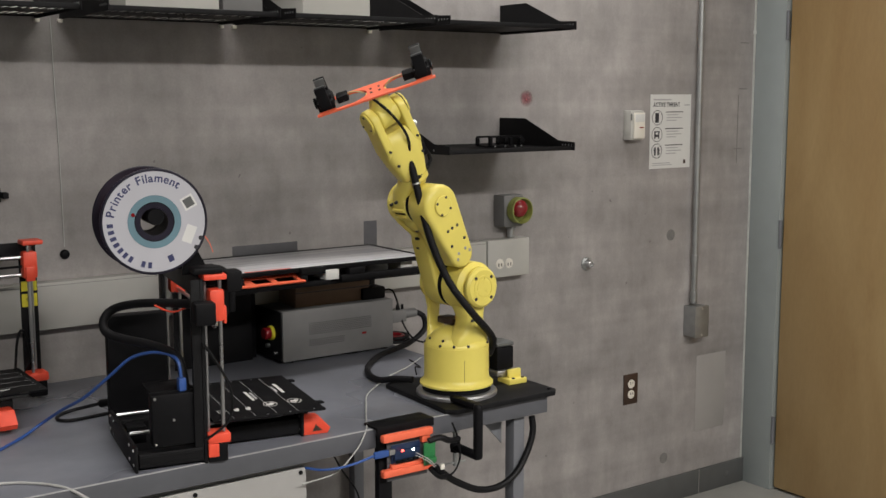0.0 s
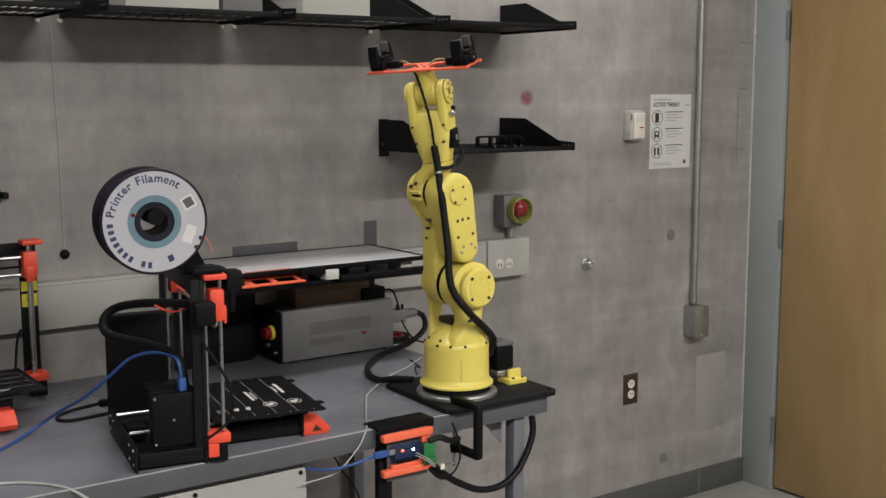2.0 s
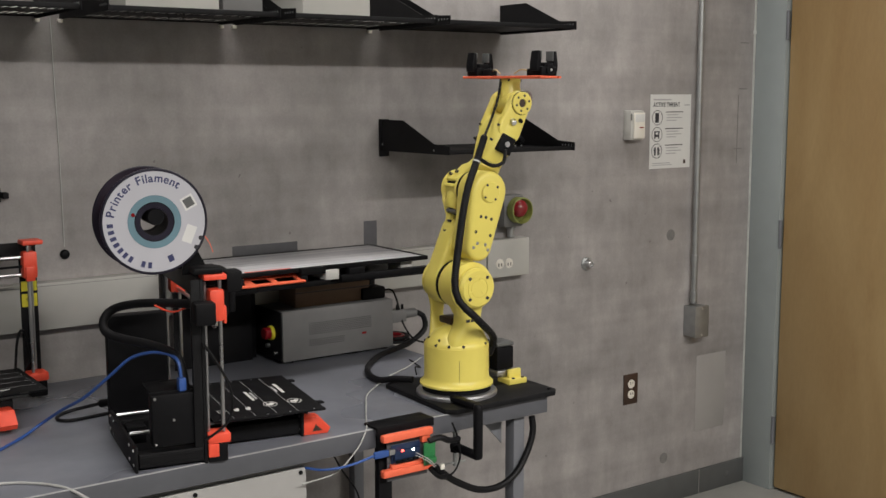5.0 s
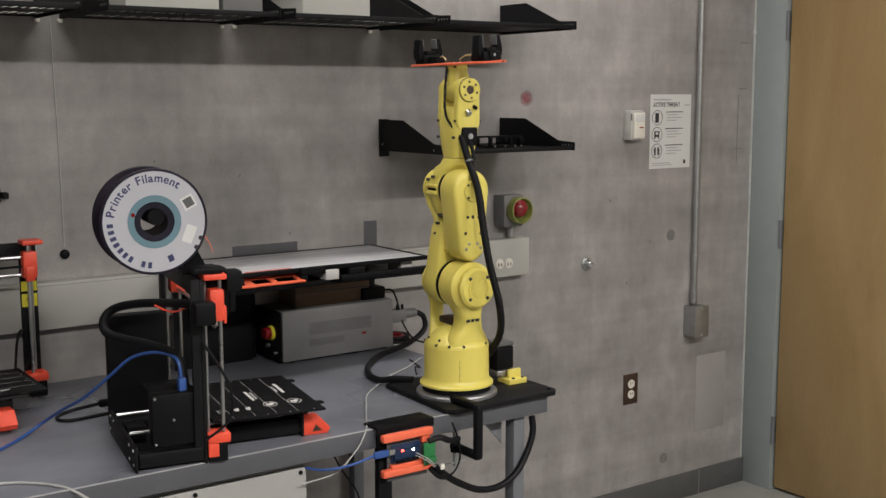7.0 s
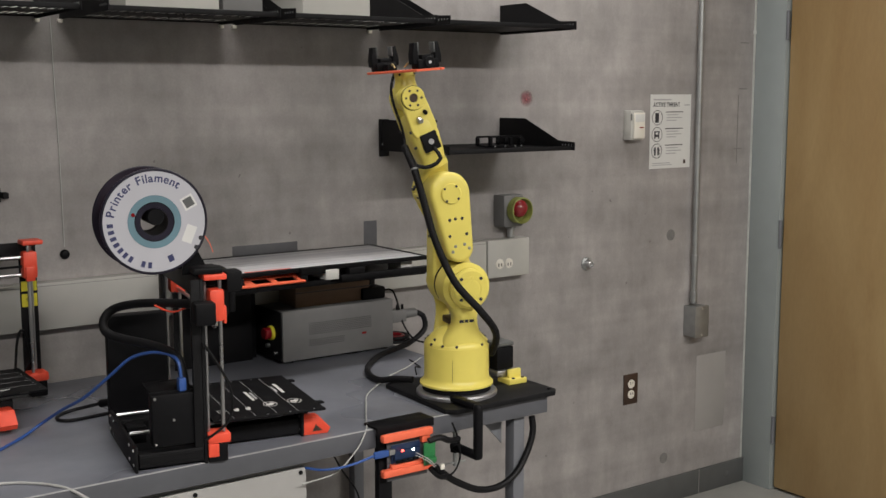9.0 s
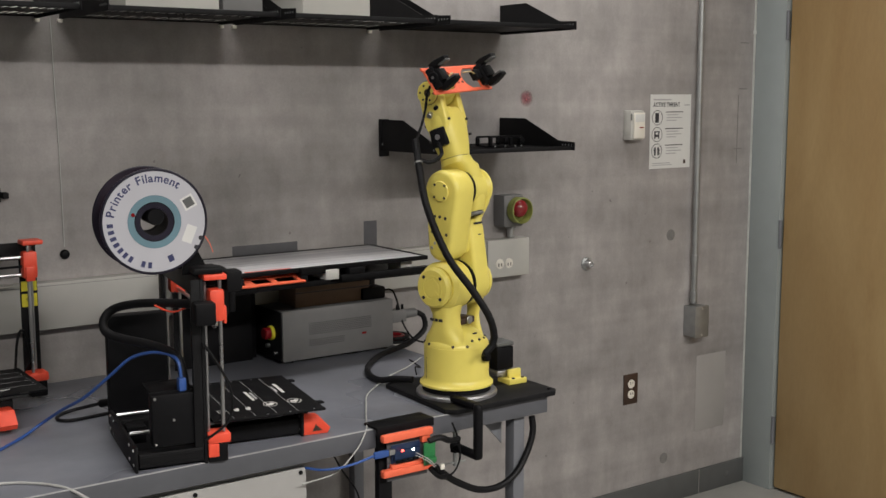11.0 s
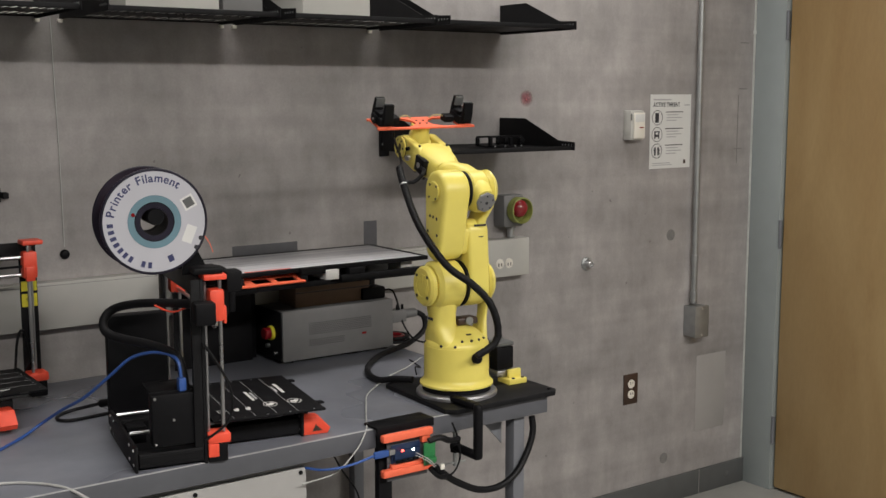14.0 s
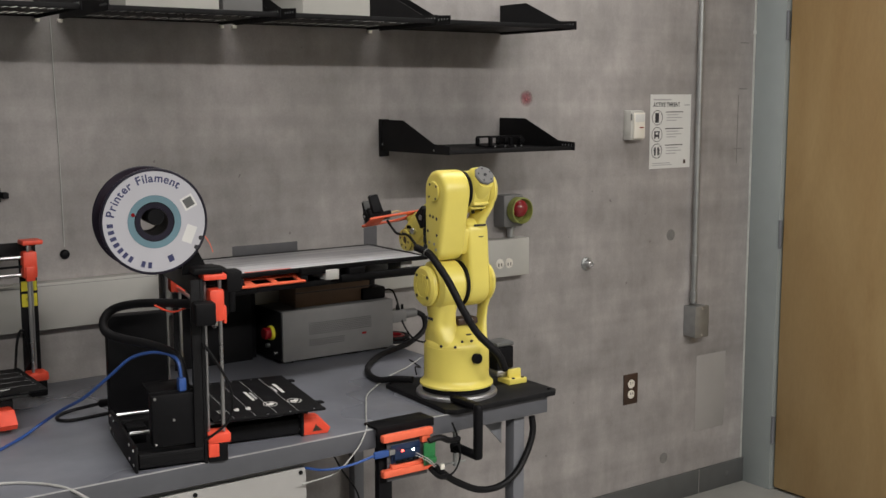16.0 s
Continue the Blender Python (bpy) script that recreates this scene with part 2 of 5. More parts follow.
def tube(points, r, seg=8, bm=None, steps=6):
    """A round cable through the points, smoothly."""
    pts = spline([Vector(p) for p in points], steps * (len(points) - 1))
    b = bmesh.new()
    rings = []
    u = None
    for i, p in enumerate(pts):
        t = (pts[min(i + 1, len(pts) - 1)] - pts[max(i - 1, 0)]).normalized()
        u = t.orthogonal().normalized() if u is None else (u - t * u.dot(t)).normalized()
        v = t.cross(u)
        rings.append([b.verts.new(p + r * (math.cos(k * 2 * math.pi / seg) * u + math.sin(k * 2 * math.pi / seg) * v)) for k in range(seg)])
    for p, q in zip(rings, rings[1:]):
        for k in range(seg):
            b.faces.new((p[k], p[(k + 1) % seg], q[(k + 1) % seg], q[k]))
    b.faces.new(rings[0])
    b.faces.new(rings[-1])
    return put(bm, b) if bm else b


def spline(p, count):
    """Count + 1 points on a smooth curve through p, evenly spaced along it."""
    fine = []
    for i in range(len(p) - 1):
        a, b, c, d = p[max(i - 1, 0)], p[i], p[i + 1], p[min(i + 2, len(p) - 1)]
        for k in range(12):
            s = k / 12
            fine.append(0.5 * (2 * b + (c - a) * s + (2 * a - 5 * b + 4 * c - d) * s * s + (3 * b - a - 3 * c + d) * s ** 3))
    fine.append(p[-1])
    far = [0.0]
    for a, b in zip(fine, fine[1:]):
        far.append(far[-1] + (b - a).length)
    out, j = [], 0
    for i in range(count + 1):
        want = far[-1] * i / count
        while j < len(far) - 2 and far[j + 1] < want:
            j += 1
        s = (want - far[j]) / max(far[j + 1] - far[j], 1e-9)
        out.append(fine[j].lerp(fine[j + 1], min(s, 1)))
    return out


def outline(pts, z0, z1, r=0.0, seg=2, m=None, bm=None):
    """A flat outline (x, y) made solid from z0 to z1, its rims rounded."""
    b = bmesh.new()
    f = b.faces.new([b.verts.new((x, y, z0)) for x, y in pts])
    e = bmesh.ops.extrude_face_region(b, geom=[f])
    bmesh.ops.translate(b, vec=(0, 0, z1 - z0), verts=[v for v in e["geom"] if isinstance(v, bmesh.types.BMVert)])
    if r:
        rim = [x for x in b.edges if abs(x.verts[0].co.z - x.verts[1].co.z) < 1e-7]
        bmesh.ops.bevel(b, geom=rim, offset=r, segments=seg, affect="EDGES", profile=0.5)
    if m is not None:
        bmesh.ops.transform(b, matrix=m, verts=b.verts[:])
    return put(bm, b) if bm else b


def stadium(p, rp, q, rq, n=14):
    """The outline round two circles in the plane."""
    p, q = Vector(p), Vector(q)
    d = q - p
    base = math.atan2(d.y, d.x)
    k = math.acos(max(-1, min(1, (rp - rq) / d.length)))
    pts = []
    for i in range(n + 1):
        a = base + k + (2 * math.pi - 2 * k) * i / n
        pts.append((p.x + rp * math.cos(a), p.y + rp * math.sin(a)))
    for i in range(n + 1):
        a = base - k + 2 * k * i / n
        pts.append((q.x + rq * math.cos(a), q.y + rq * math.sin(a)))
    return pts


def loft(sections, seg=28, power=2.6, bm=None):
    """Rounded-square cross sections (z, half x, half y, centre x, centre y) joined along z."""
    b = bmesh.new()
    rings = []
    for z, hx, hy, cx, cy in sections:
        ring = []
        for i in range(seg):
            a = 2 * math.pi * i / seg
            c, s = math.cos(a), math.sin(a)
            ring.append(b.verts.new((cx + hx * math.copysign(abs(c) ** (2 / power), c), cy + hy * math.copysign(abs(s) ** (2 / power), s), z)))
        rings.append(ring)
    for p, q in zip(rings, rings[1:]):
        for i in range(seg):
            b.faces.new((p[i], p[(i + 1) % seg], q[(i + 1) % seg], q[i]))
    b.faces.new(rings[0][::-1])
    b.faces.new(rings[-1])
    return put(bm, b) if bm else b


def letters(text, size, place):
    """Built-in font letters as one bmesh; place(i, advance) gives the pose of each letter."""
    bm = bmesh.new()
    x = 0.0
    for ch in text:
        cu = bpy.data.curves.new("letter", "FONT")
        cu.body, cu.size, cu.align_x = ch, size, "LEFT"
        cu.extrude = 0.0002
        cu.offset = size * 0.022
        ob = bpy.data.objects.new("letter", cu)
        me = bpy.data.meshes.new_from_object(ob)
        w = max((v.co.x for v in me.vertices), default=size * 0.28)
        me.transform(place(x + w / 2) @ Matrix.Translation((-w / 2, 0, 0)))
        bm.from_mesh(me)
        x += w + size * 0.09
        bpy.data.objects.remove(ob)
        bpy.data.meshes.remove(me)
        bpy.data.curves.remove(cu)
    return bm


# ---- room ----
def room():
    tagged(part("floor", block(-7, 0.2, -7, 0.2, -0.1, 0), FLOOR, smooth=False), "pale polished concrete floor", "floor", kind="structure")
    north = part("wall_north", block(-7, 0.2, 0, 0.2, 0, 2.8), CONCRETE, smooth=False)
    tagged(north, "grey cast concrete wall with form marks", "wall", kind="structure")
    # west and south walls are unseen; their dark grey cuts bounced light
    tagged(part("wall_west", block(-7.2, -7, -7, 0.2, 0, 2.8), UNSEEN_WALL, smooth=False), "unseen wall, dark grey to cut bounced light", "wall", kind="structure")
    tagged(part("wall_south", block(-7, 0.2, -7.2, -7, 0, 2.8), UNSEEN_WALL, smooth=False), "unseen wall, dark grey to cut bounced light", "wall", kind="structure")
    tagged(part("ceiling", block(-7.2, 0.2, -7.2, 0.2, 2.8, 2.9), CEIL, smooth=False), "plain pale ceiling", "ceiling", kind="structure")
    # the east wall has the doorway at its corner
    east = block(0.002, 0.2, -7, -1.22, 0, 2.8)
    block(0.002, 0.2, -1.22, -0.0, 2.32, 2.8, bm=east)
    tagged(part("wall_east", east, CONCRETE, smooth=False), "grey concrete wall round the doorway", "wall", kind="structure")
    tagged(part("wall_behind_door", block(0.2, 0.25, -1.3, 0.2, 0, 2.8), WHITE, smooth=False), "plain wall behind the doorway", "wall", kind="structure")
    base = block(-7, -0.004, -0.012, 0, 0, 0.101, 0.003)
    tagged(part("baseboard", base, BASE), "dark grey vinyl baseboard", "baseboard", kind="structure")
    # the wall is not cut: dark discs paint in the shade of the tie holes
    for x, z in ((-0.465, 1.067), (-0.474, 0.183)):
        hole = lathe([(0.0215, 0), (0.021, 0.0012), (0.0195, 0.0012), (0.019, 0.0004), (0.001, 0.0003)], 24, Matrix.Translation((x, 0, z)) @ pose(0, 0, 0, 90))
        tagged(part("form_tie_hole", hole, SCAR_AND_HOLE_SHADE, north), "round form tie hole with its shade painted dark")
    mark = lathe([(0.045, 0), (0.02, 0.0008), (0.0005, 0.001)], 28, Matrix.Diagonal((0.7, 1.0, 1, 1)))
    part("red_spray_mark", mark, BLUSH, north, "faint red spray mark", Matrix.Translation((-1.186, -0.0006, 1.589)) @ pose(0, 0, 0, 90))
    part("plaster_patch", block(-0.30, -0.13, -0.0012, 0.002, 0.26, 0.57, 0.0008), PATCH, north, "smooth pale repair patch")
    for x0, x1, z0, z1 in ((-0.104, -0.101, 1.33, 1.60), (-0.1, -0.055, 1.62, 1.6245), (-0.12, -0.075, 1.385, 1.3885), (-0.10, -0.05, 1.80, 1.8035)):
        part("form_scar", block(x0, x1, -0.0008, 0.002, z0, z1), SCAR_AND_HOLE_SHADE, north, "dark form scar")
    part("plaster_chip", lathe([(0.013, 0), (0.009, 0.004), (0.001, 0.006)], 7, Matrix.Translation((-0.015, 0, 1.845)) @ pose(0, 0, 0, 90)), CHIP, north, "white plaster chip")
    part("corner_seam", block(-0.022, -0.0125, -0.003, 0.002, 0.1, 2.8, 0.001), CHIP, north, "pale caulk in the corner")
    part("hairline_seam", block(-0.281, -0.279, -0.0135, 0.002, 0.0, 0.10), PATCH, north, "pale joint in the baseboard")
    stain = lathe([(0.0185, 0), (0.012, 0.003)], 18, Matrix.Translation((-0.108, -0.011, 0.05)) @ pose(0, 0, 0, 90))
    part("round_cap", stain, BASE, north, "dark round cap on the baseboard")


def ceiling_lights():
    first = empty("ceiling_light", pose(-1.35, -0.55, 2.8), "long white fluorescent ceiling fixture", "ceiling light", "ceiling fixtures")
    frame_bm = block(-0.62, 0.62, -0.16, 0.16, -0.05, 0, 0.006)
    part("housing", frame_bm, WHITE, first)
    part("diffuser", block(-0.59, 0.59, -0.13, 0.13, -0.056, -0.0505, 0.002), TUBE, first, "glowing white diffuser")
    places = [(-1.35, -0.55), (-2.75, -0.55), (-1.0, -3.45), (-2.8, -3.45), (-4.6, -3.45)]
    power = {(-2.75, -0.55): 0.20, (-1.35, -0.55): 0.30, (-2.8, -3.45): 2.05, (-4.6, -3.45): 1.15, (-1.0, -3.45): 2.0}
    for x, y in places[1:]:
        copy_thing(first, pose(x, y, 2.8))
    for x, y in places:
        lamp = bpy.data.lights.new("fluorescent_glow", "AREA")
        lamp.shape, lamp.size, lamp.size_y, lamp.energy = "RECTANGLE", 1.18, 0.26, LAMP_WATTS * power.get((x, y), 1)
        lamp.color = (1.0, 0.955, 0.90)
        ob = new("fluorescent_glow", lamp)
        ob.matrix_basis = pose(x, y, 2.735)


def door():
    d = tagged(part("door_1", block(0.006, 0.05, -1.06, -0.156, 0.012, 2.15, 0.002), MAPLE), "closed maple veneer door", "door", kind="structure")
    for z in (0.252, 1.051, 1.865):
        h = rod((-0.008, -0.152, z - 0.057), (-0.008, -0.152, z + 0.057), 0.0075, 12, bevel=0.002)
        block(-0.002, 0.0055, -0.15, -0.135, z - 0.055, z + 0.055, 0.001, bm=h)
        part("hinge", h, STEEL_GREY, d, "grey painted butt hinge")
    f = block(-0.012, 0.10, -0.148, -0.0, 0.0, 2.30, 0.003)
    block(-0.012, 0.10, -1.16, -1.068, 0, 2.30, 0.003, bm=f)
    block(-0.012, 0.10, -1.068, -0.148, 2.16, 2.30, 0.003, bm=f)
    tagged(part("door_frame", f, JAMB), "blue-grey painted steel door frame", "door frame", kind="structure")


# ---- wall fittings ----
def poster():
    p = empty("wall_notice", pose(-0.482, -0.0012, 1.4625), "white paper safety notice taped to concrete", "notice")
    part("sheet", block(-0.1085, 0.1085, -0.0005, 0.0008, -0.1385, 0.1385), PAPER, p, smooth=False)
    up = pose(0, -0.0012, 0, 90)
    part("heading", letters("ACTIVE THREAT", 0.0232, lambda a: up @ Matrix.Translation((-0.094 + a * 0.72, 0.093, 0)) @ Matrix.Diagonal((0.72, 1, 1, 1))), INK, p, "bold black heading")
    for x0, x1, z, h, ink in ((-0.094, 0.0, 0.119, 0.005, GREY_INK), (0.072, 0.10, 0.0985, 0.004, GREY_INK), (-0.094, 0.0, -0.118, 0.003, GREY_INK), (-0.094, 0.01, -0.125, 0.003, GREY_INK)):
        part("text_bar", block(x0, x1, -0.0014, -0.0008, z - h / 2, z + h / 2), ink, p, smooth=False)
    for i, z in enumerate((0.052, -0.010, -0.072)):
        ring = lathe([(0.028, 0), (0.028, 0.0004), (0.0258, 0.0004), (0.0258, 0), (0.028, 0)], 32, Matrix.Translation((-0.072, -0.0009, z)) @ pose(0, 0, 0, 90))
        part("icon_ring", ring, INK, p)
        g = bmesh.new()
        if i == 0:
            block(-0.083, -0.064, -0.0014, -0.0008, z - 0.018, z + 0.018, bm=g)
        elif i == 1:
            block(-0.088, -0.056, -0.0014, -0.0008, z + 0.008, z + 0.012, bm=g)
            block(-0.086, -0.080, -0.0014, -0.0008, z - 0.016, z + 0.008, bm=g)
            block(-0.066, -0.060, -0.0014, -0.0008, z - 0.016, z + 0.008, bm=g)
            block(-0.080, -0.068, -0.0014, -0.0008, z - 0.010, z, bm=g)
        else:
            for c in (-0.081, -0.064):
                block(c - 0.004, c + 0.004, -0.0014, -0.0008, z - 0.016, z + 0.014, bm=g)
            block(-0.090, -0.081, -0.0014, -0.0008, z + 0.002, z + 0.005, bm=g)
            block(-0.064, -0.055, -0.0014, -0.0008, z + 0.001, z + 0.005, bm=g)
            block(-0.058, -0.054, -0.0014, -0.0008, z - 0.014, z - 0.006, bm=g)
        part("icon", g, INK, p, smooth=False)
        for k, (x0, x1) in enumerate(((-0.028, 0.066), (-0.022, 0.04), (-0.022, 0.058), (-0.022, 0.03))):
            zz = z + 0.021 - 0.0105 * k
            part("text_bar", block(x0, x1, -0.0014, -0.0008, zz - 0.0018, zz + 0.0018), BASE if k == 0 else GREY_INK, p, smooth=False)
    part("crest", block(0.072, 0.084, -0.0014, -0.0008, -0.123, -0.108), BROWN, p, smooth=False)


def alarm_box():
    a = empty("alarm_sounder", pose(-0.698, 0, 1.49), "white plastic alarm box on concrete", "alarm")
    part("housing", block(-0.030, 0.036, -0.042, 0, -0.054, 0.054, 0.005), WHITE, a)
    part("cover", block(-0.02, 0.034, -0.050, -0.0425, -0.048, 0.046, 0.003), IVORY, a, "pale front cover")
    part("window", block(-0.017, 0.031, -0.0512, -0.0502, 0.012, 0.04, 0.0004), PAPER, a)
    part("slot", block(-0.033, -0.026, -0.0432, -0.0422, 0.018, 0.042, 0.0003), BASE, a, "dark slot")
    part("text_bar", block(0.004, 0.026, -0.0508, -0.0502, -0.010, -0.006), RED, a, "small red lettering")


def conduit_run():
    c = empty("conduit", pose(-0.349, 0, 0), "galvanised steel conduit and junction box on concrete", "conduit")
    part("pipe", rod((0, -0.02, 0.81), (0, -0.02, 2.8), 0.0115, 14), GALV, c)
    for z, h in ((0.97, 0.014), (0.815, 0.024)):
        part("coupling", rod((0, -0.02, z - h), (0, -0.02, z + h), 0.0145, 14, bevel=0.002), GALV, c)
    box = part("junction_box", block(-0.034, 0.041, -0.060, 0, 0.664, 0.784, 0.004), GALV, c)
    part("cover_plate", block(-0.035, 0.042, -0.0635, -0.0605, 0.662, 0.786, 0.001), GALV, box)
    for z in (0.672, 0.776):
        part("screw", rod((0.004, -0.0635, z), (0.004, -0.066, z), 0.004, 8), CHROME, box)


def outlets():
    o = empty("wall_outlet", pose(-0.665, 0, 0.492), "brown plate with two ivory sockets", "outlet")
    part("plate", block(-0.036, 0.036, -0.006, 0, -0.0585, 0.0585, 0.002), BROWN, o)
    for z in (-0.02, 0.02):
        s = part("socket", lathe([(0.0168, 0), (0.0168, 0.0022), (0.015, 0.003)], 24, Matrix.Translation((0, -0.006, z)) @ pose(0, 0, 0, 90)), IVORY, o)
        for x in (-0.006, 0.006):
            part("slot", block(x - 0.0012, x + 0.0012, -0.0098, -0.0088, z, z + 0.008), INK, s)


def wireway():
    w = empty("wireway", pose(0, 0, 0), "cream steel cable trunking along the wall", "cable trunking")
    part("trunk", block(-5.0, -1.387, -0.045, 0, 0.993, 1.117, 0.003), WHITE, w)
    part("lid_seam", block(-5.0, -1.387, -0.0458, -0.0452, 1.1085, 1.1095), BOX_GREY, w, "fine lid seam")
    part("end_box", block(-1.383, -1.205, -0.048, 0, 0.99, 1.118, 0.003), WHITE, w, "cream outlet box section")
    for x in (-1.359, -1.320):
        s = part("socket", lathe([(0.0168, 0), (0.0168, 0.002), (0.015, 0.003)], 24, Matrix.Translation((x + 0.025, -0.048, 1.036)) @ pose(0, 0, 0, 90)), IVORY, w, "ivory socket")
        for dx in (-0.006, 0.006):
            part("slot", block(x + 0.025 + dx - 0.0015, x + 0.025 + dx + 0.0015, -0.0525, -0.0508, 1.028, 1.038), INK, s)


def emergency_stop():
    e = empty("emergency_stop", pose(-1.275, 0, 1.213), "red mushroom stop button on grey box", "emergency stop")
    part("back_box", block(-0.05, 0.032, -0.06, 0, -0.052, 0.054, 0.004), BOX_GREY, e)
    part("guard", lathe([(0.040, 0), (0.044, 0.004), (0.044, 0.034), (0.040, 0.036), (0.038, 0.030), (0.038, 0.004)], 30, Matrix.Translation((0.002, -0.0605, 0.004)) @ pose(0, 0, 0, 90)), GREEN_BOX, e, "olive yellow guard ring")
    part("button", lathe([(0.012, 0), (0.012, 0.014), (0.029, 0.016), (0.0315, 0.023), (0.029, 0.033), (0.023, 0.041), (0.013, 0.047), (0.002, 0.049)], 30, Matrix.Translation((-0.008, -0.064, 0.012)) @ pose(0, 0, 0, 90)), RED, e, "glossy red button")
    part("conduit_stub", rod((0.006, -0.025, -0.092), (0.006, -0.025, -0.056), 0.013, 14), GALV, e, "short steel conduit")
    part("lock_nut", rod((0.006, -0.025, -0.064), (0.006, -0.025, -0.0565), 0.019, 6), GALV, e)


def small_wall_things():
    k = empty("wall_valve", pose(-0.899, 0, 0.994), "round chrome wall fitting", "wall fitting")
    part("escutcheon", lathe([(0.024, 0), (0.024, 0.004), (0.018, 0.010), (0.012, 0.011)], 28, pose(0, 0, 0, 90)), GALV, k)
    part("stem", lathe([(0.013, 0.010), (0.013, 0.028), (0.009, 0.030), (0.008, 0.024)], 20, pose(0, 0, 0, 90)), CHROME, k)
    p = empty("wall_plug", pose(-2.769, 0, 1.183), "black rubber plug in concrete", "plug")
    part("cap", lathe([(0.0125, 0), (0.013, 0.005), (0.010, 0.012), (0.003, 0.014)], 20, pose(0, 0, 0, 90)), BLACK, p)
    part("thread", tube([(0, -0.003, 0.02), (-0.002, -0.003, 0.25), (-0.010, -0.003, 0.62)], 0.0011, 5), CHIP, p, "thin white thread")
    h = empty("wall_hook", pose(-2.925, 0, 1.349), "small black steel wall hook", "hook")
    part("plate", block(-0.02, 0.0, -0.006, 0, -0.018, 0.018, 0.002), BLACK_STEEL, h)
    part("peg", block(0.0, 0.014, -0.03, 0, -0.008, 0.008, 0.002), BLACK_STEEL, h)
    for x0, x1, z0, z1 in ((-2.285, -2.072, 1.128, 1.165), (-1.838, -1.79, 1.05, 1.21)):
        tagged(part("tape_strip", block(x0, x1, -0.0012, 0, z0, z1, 0.0004), TAPE), "strip of dark grey tape on concrete", "tape", "strips of grey tape")


# ---- shelves ----
def shelf(name_label, x0, x1, z, slots, rail=False):
    """One cantilever shelf: a folded deck between two tapered side plates."""
    s = empty("wall_shelf", pose(x0, 0, z), name_label, "shelf", "black wall shelves")
    w, depth, t = x1 - x0, 0.37, 0.001
    b = bmesh.new()
    if slots:
        n = 21
        xs, ys = [0.0], [0.0]
        for i in range(n):
            step = w / n
            wide = 0.0155 if i % 2 else 0.0095
            xs += [i * step + (step - wide) / 2, i * step + (step + wide) / 2]
        xs.append(w)
        for near, far in ((0.035, 0.125), (0.235, 0.315)):
            ys += [-near, -far]
        ys.append(-depth)
        grid = [[b.verts.new((x, y, 0)) for y in ys] for x in xs]
        for i in range(len(xs) - 1):
            for j in range(len(ys) - 1):
                if not (i % 2 and j % 2):
                    b.faces.new((grid[i][j], grid[i + 1][j], grid[i + 1][j + 1], grid[i][j + 1]))
        e = bmesh.ops.extrude_face_region(b, geom=b.faces[:])
        bmesh.ops.translate(b, vec=(0, 0, t), verts=[v for v in e["geom"] if isinstance(v, bmesh.types.BMVert)])
    else:
        block(0, w, -depth, 0, 0, t, bm=b)
    part("deck", b, BLACK_STEEL, s, smooth=False)
    part("front_lip", block(0, w, -depth - 0.0015, -depth + 0.0005, -0.006, 0.007, 0.0005), BLACK_STEEL, s)
    part("rear_lip", block(0, w, -0.003, -0.001, -0.003, 0.004, 0.0005), BLACK_STEEL, s)
    side = [(0, -0.008), (0, 0.088), (-0.135, 0.088), (-0.30, 0.022), (-0.378, 0.018), (-0.378, -0.007)]
    for x in (-0.002, w):
        sp = outline(side, x, x + 0.002)
        bmesh.ops.transform(sp, matrix=Matrix(((0, 0, 1, 0), (1, 0, 0, 0), (0, 1, 0, 0), (0, 0, 0, 1))), verts=sp.verts[:])
        plate = part("side_plate", sp, BLACK_STEEL, s)
        for k in range(0 if rail and x < 0 else 4):
            part("hole", rod((x - 0.0004, -0.322 - 0.014 * k, 0.009), (x + 0.0024, -0.322 - 0.014 * k, 0.009), 0.0028, 8), GALV, plate, "bright punched hole")
    if rail:
        part("wall_rail", block(-0.006, 0.026, -0.014, -0.0035, -0.026, 0.090, 0.001), BLACK_STEEL, s, "folded black wall rail")
        for y, dz in ((-0.02, 0.012), (-0.30, 0.004)):
            part("rivet", rod((0.0005, y, dz), (-0.0032, y, dz), 0.003, 8), GALV, s)
    if slots:
        # added sheet: passes lamp light so the slots look bright from below
        part("slot_brightener", block(0.004, w - 0.004, -depth + 0.004, -0.004, 0.0014, 0.0022), SLOT_BRIGHTENER, s, "pale translucent sheet added to brighten the slots")
        part("wall_clip", block(-0.010, 0.003, -0.016, -0.004, -0.017, -0.0065, 0.002), IVORY, s, "small pale clip")
        part("wall_clip", block(w - 0.003, w + 0.010, -0.016, -0.004, -0.017, -0.0065, 0.002), IVORY, s, "small pale clip")
    return s


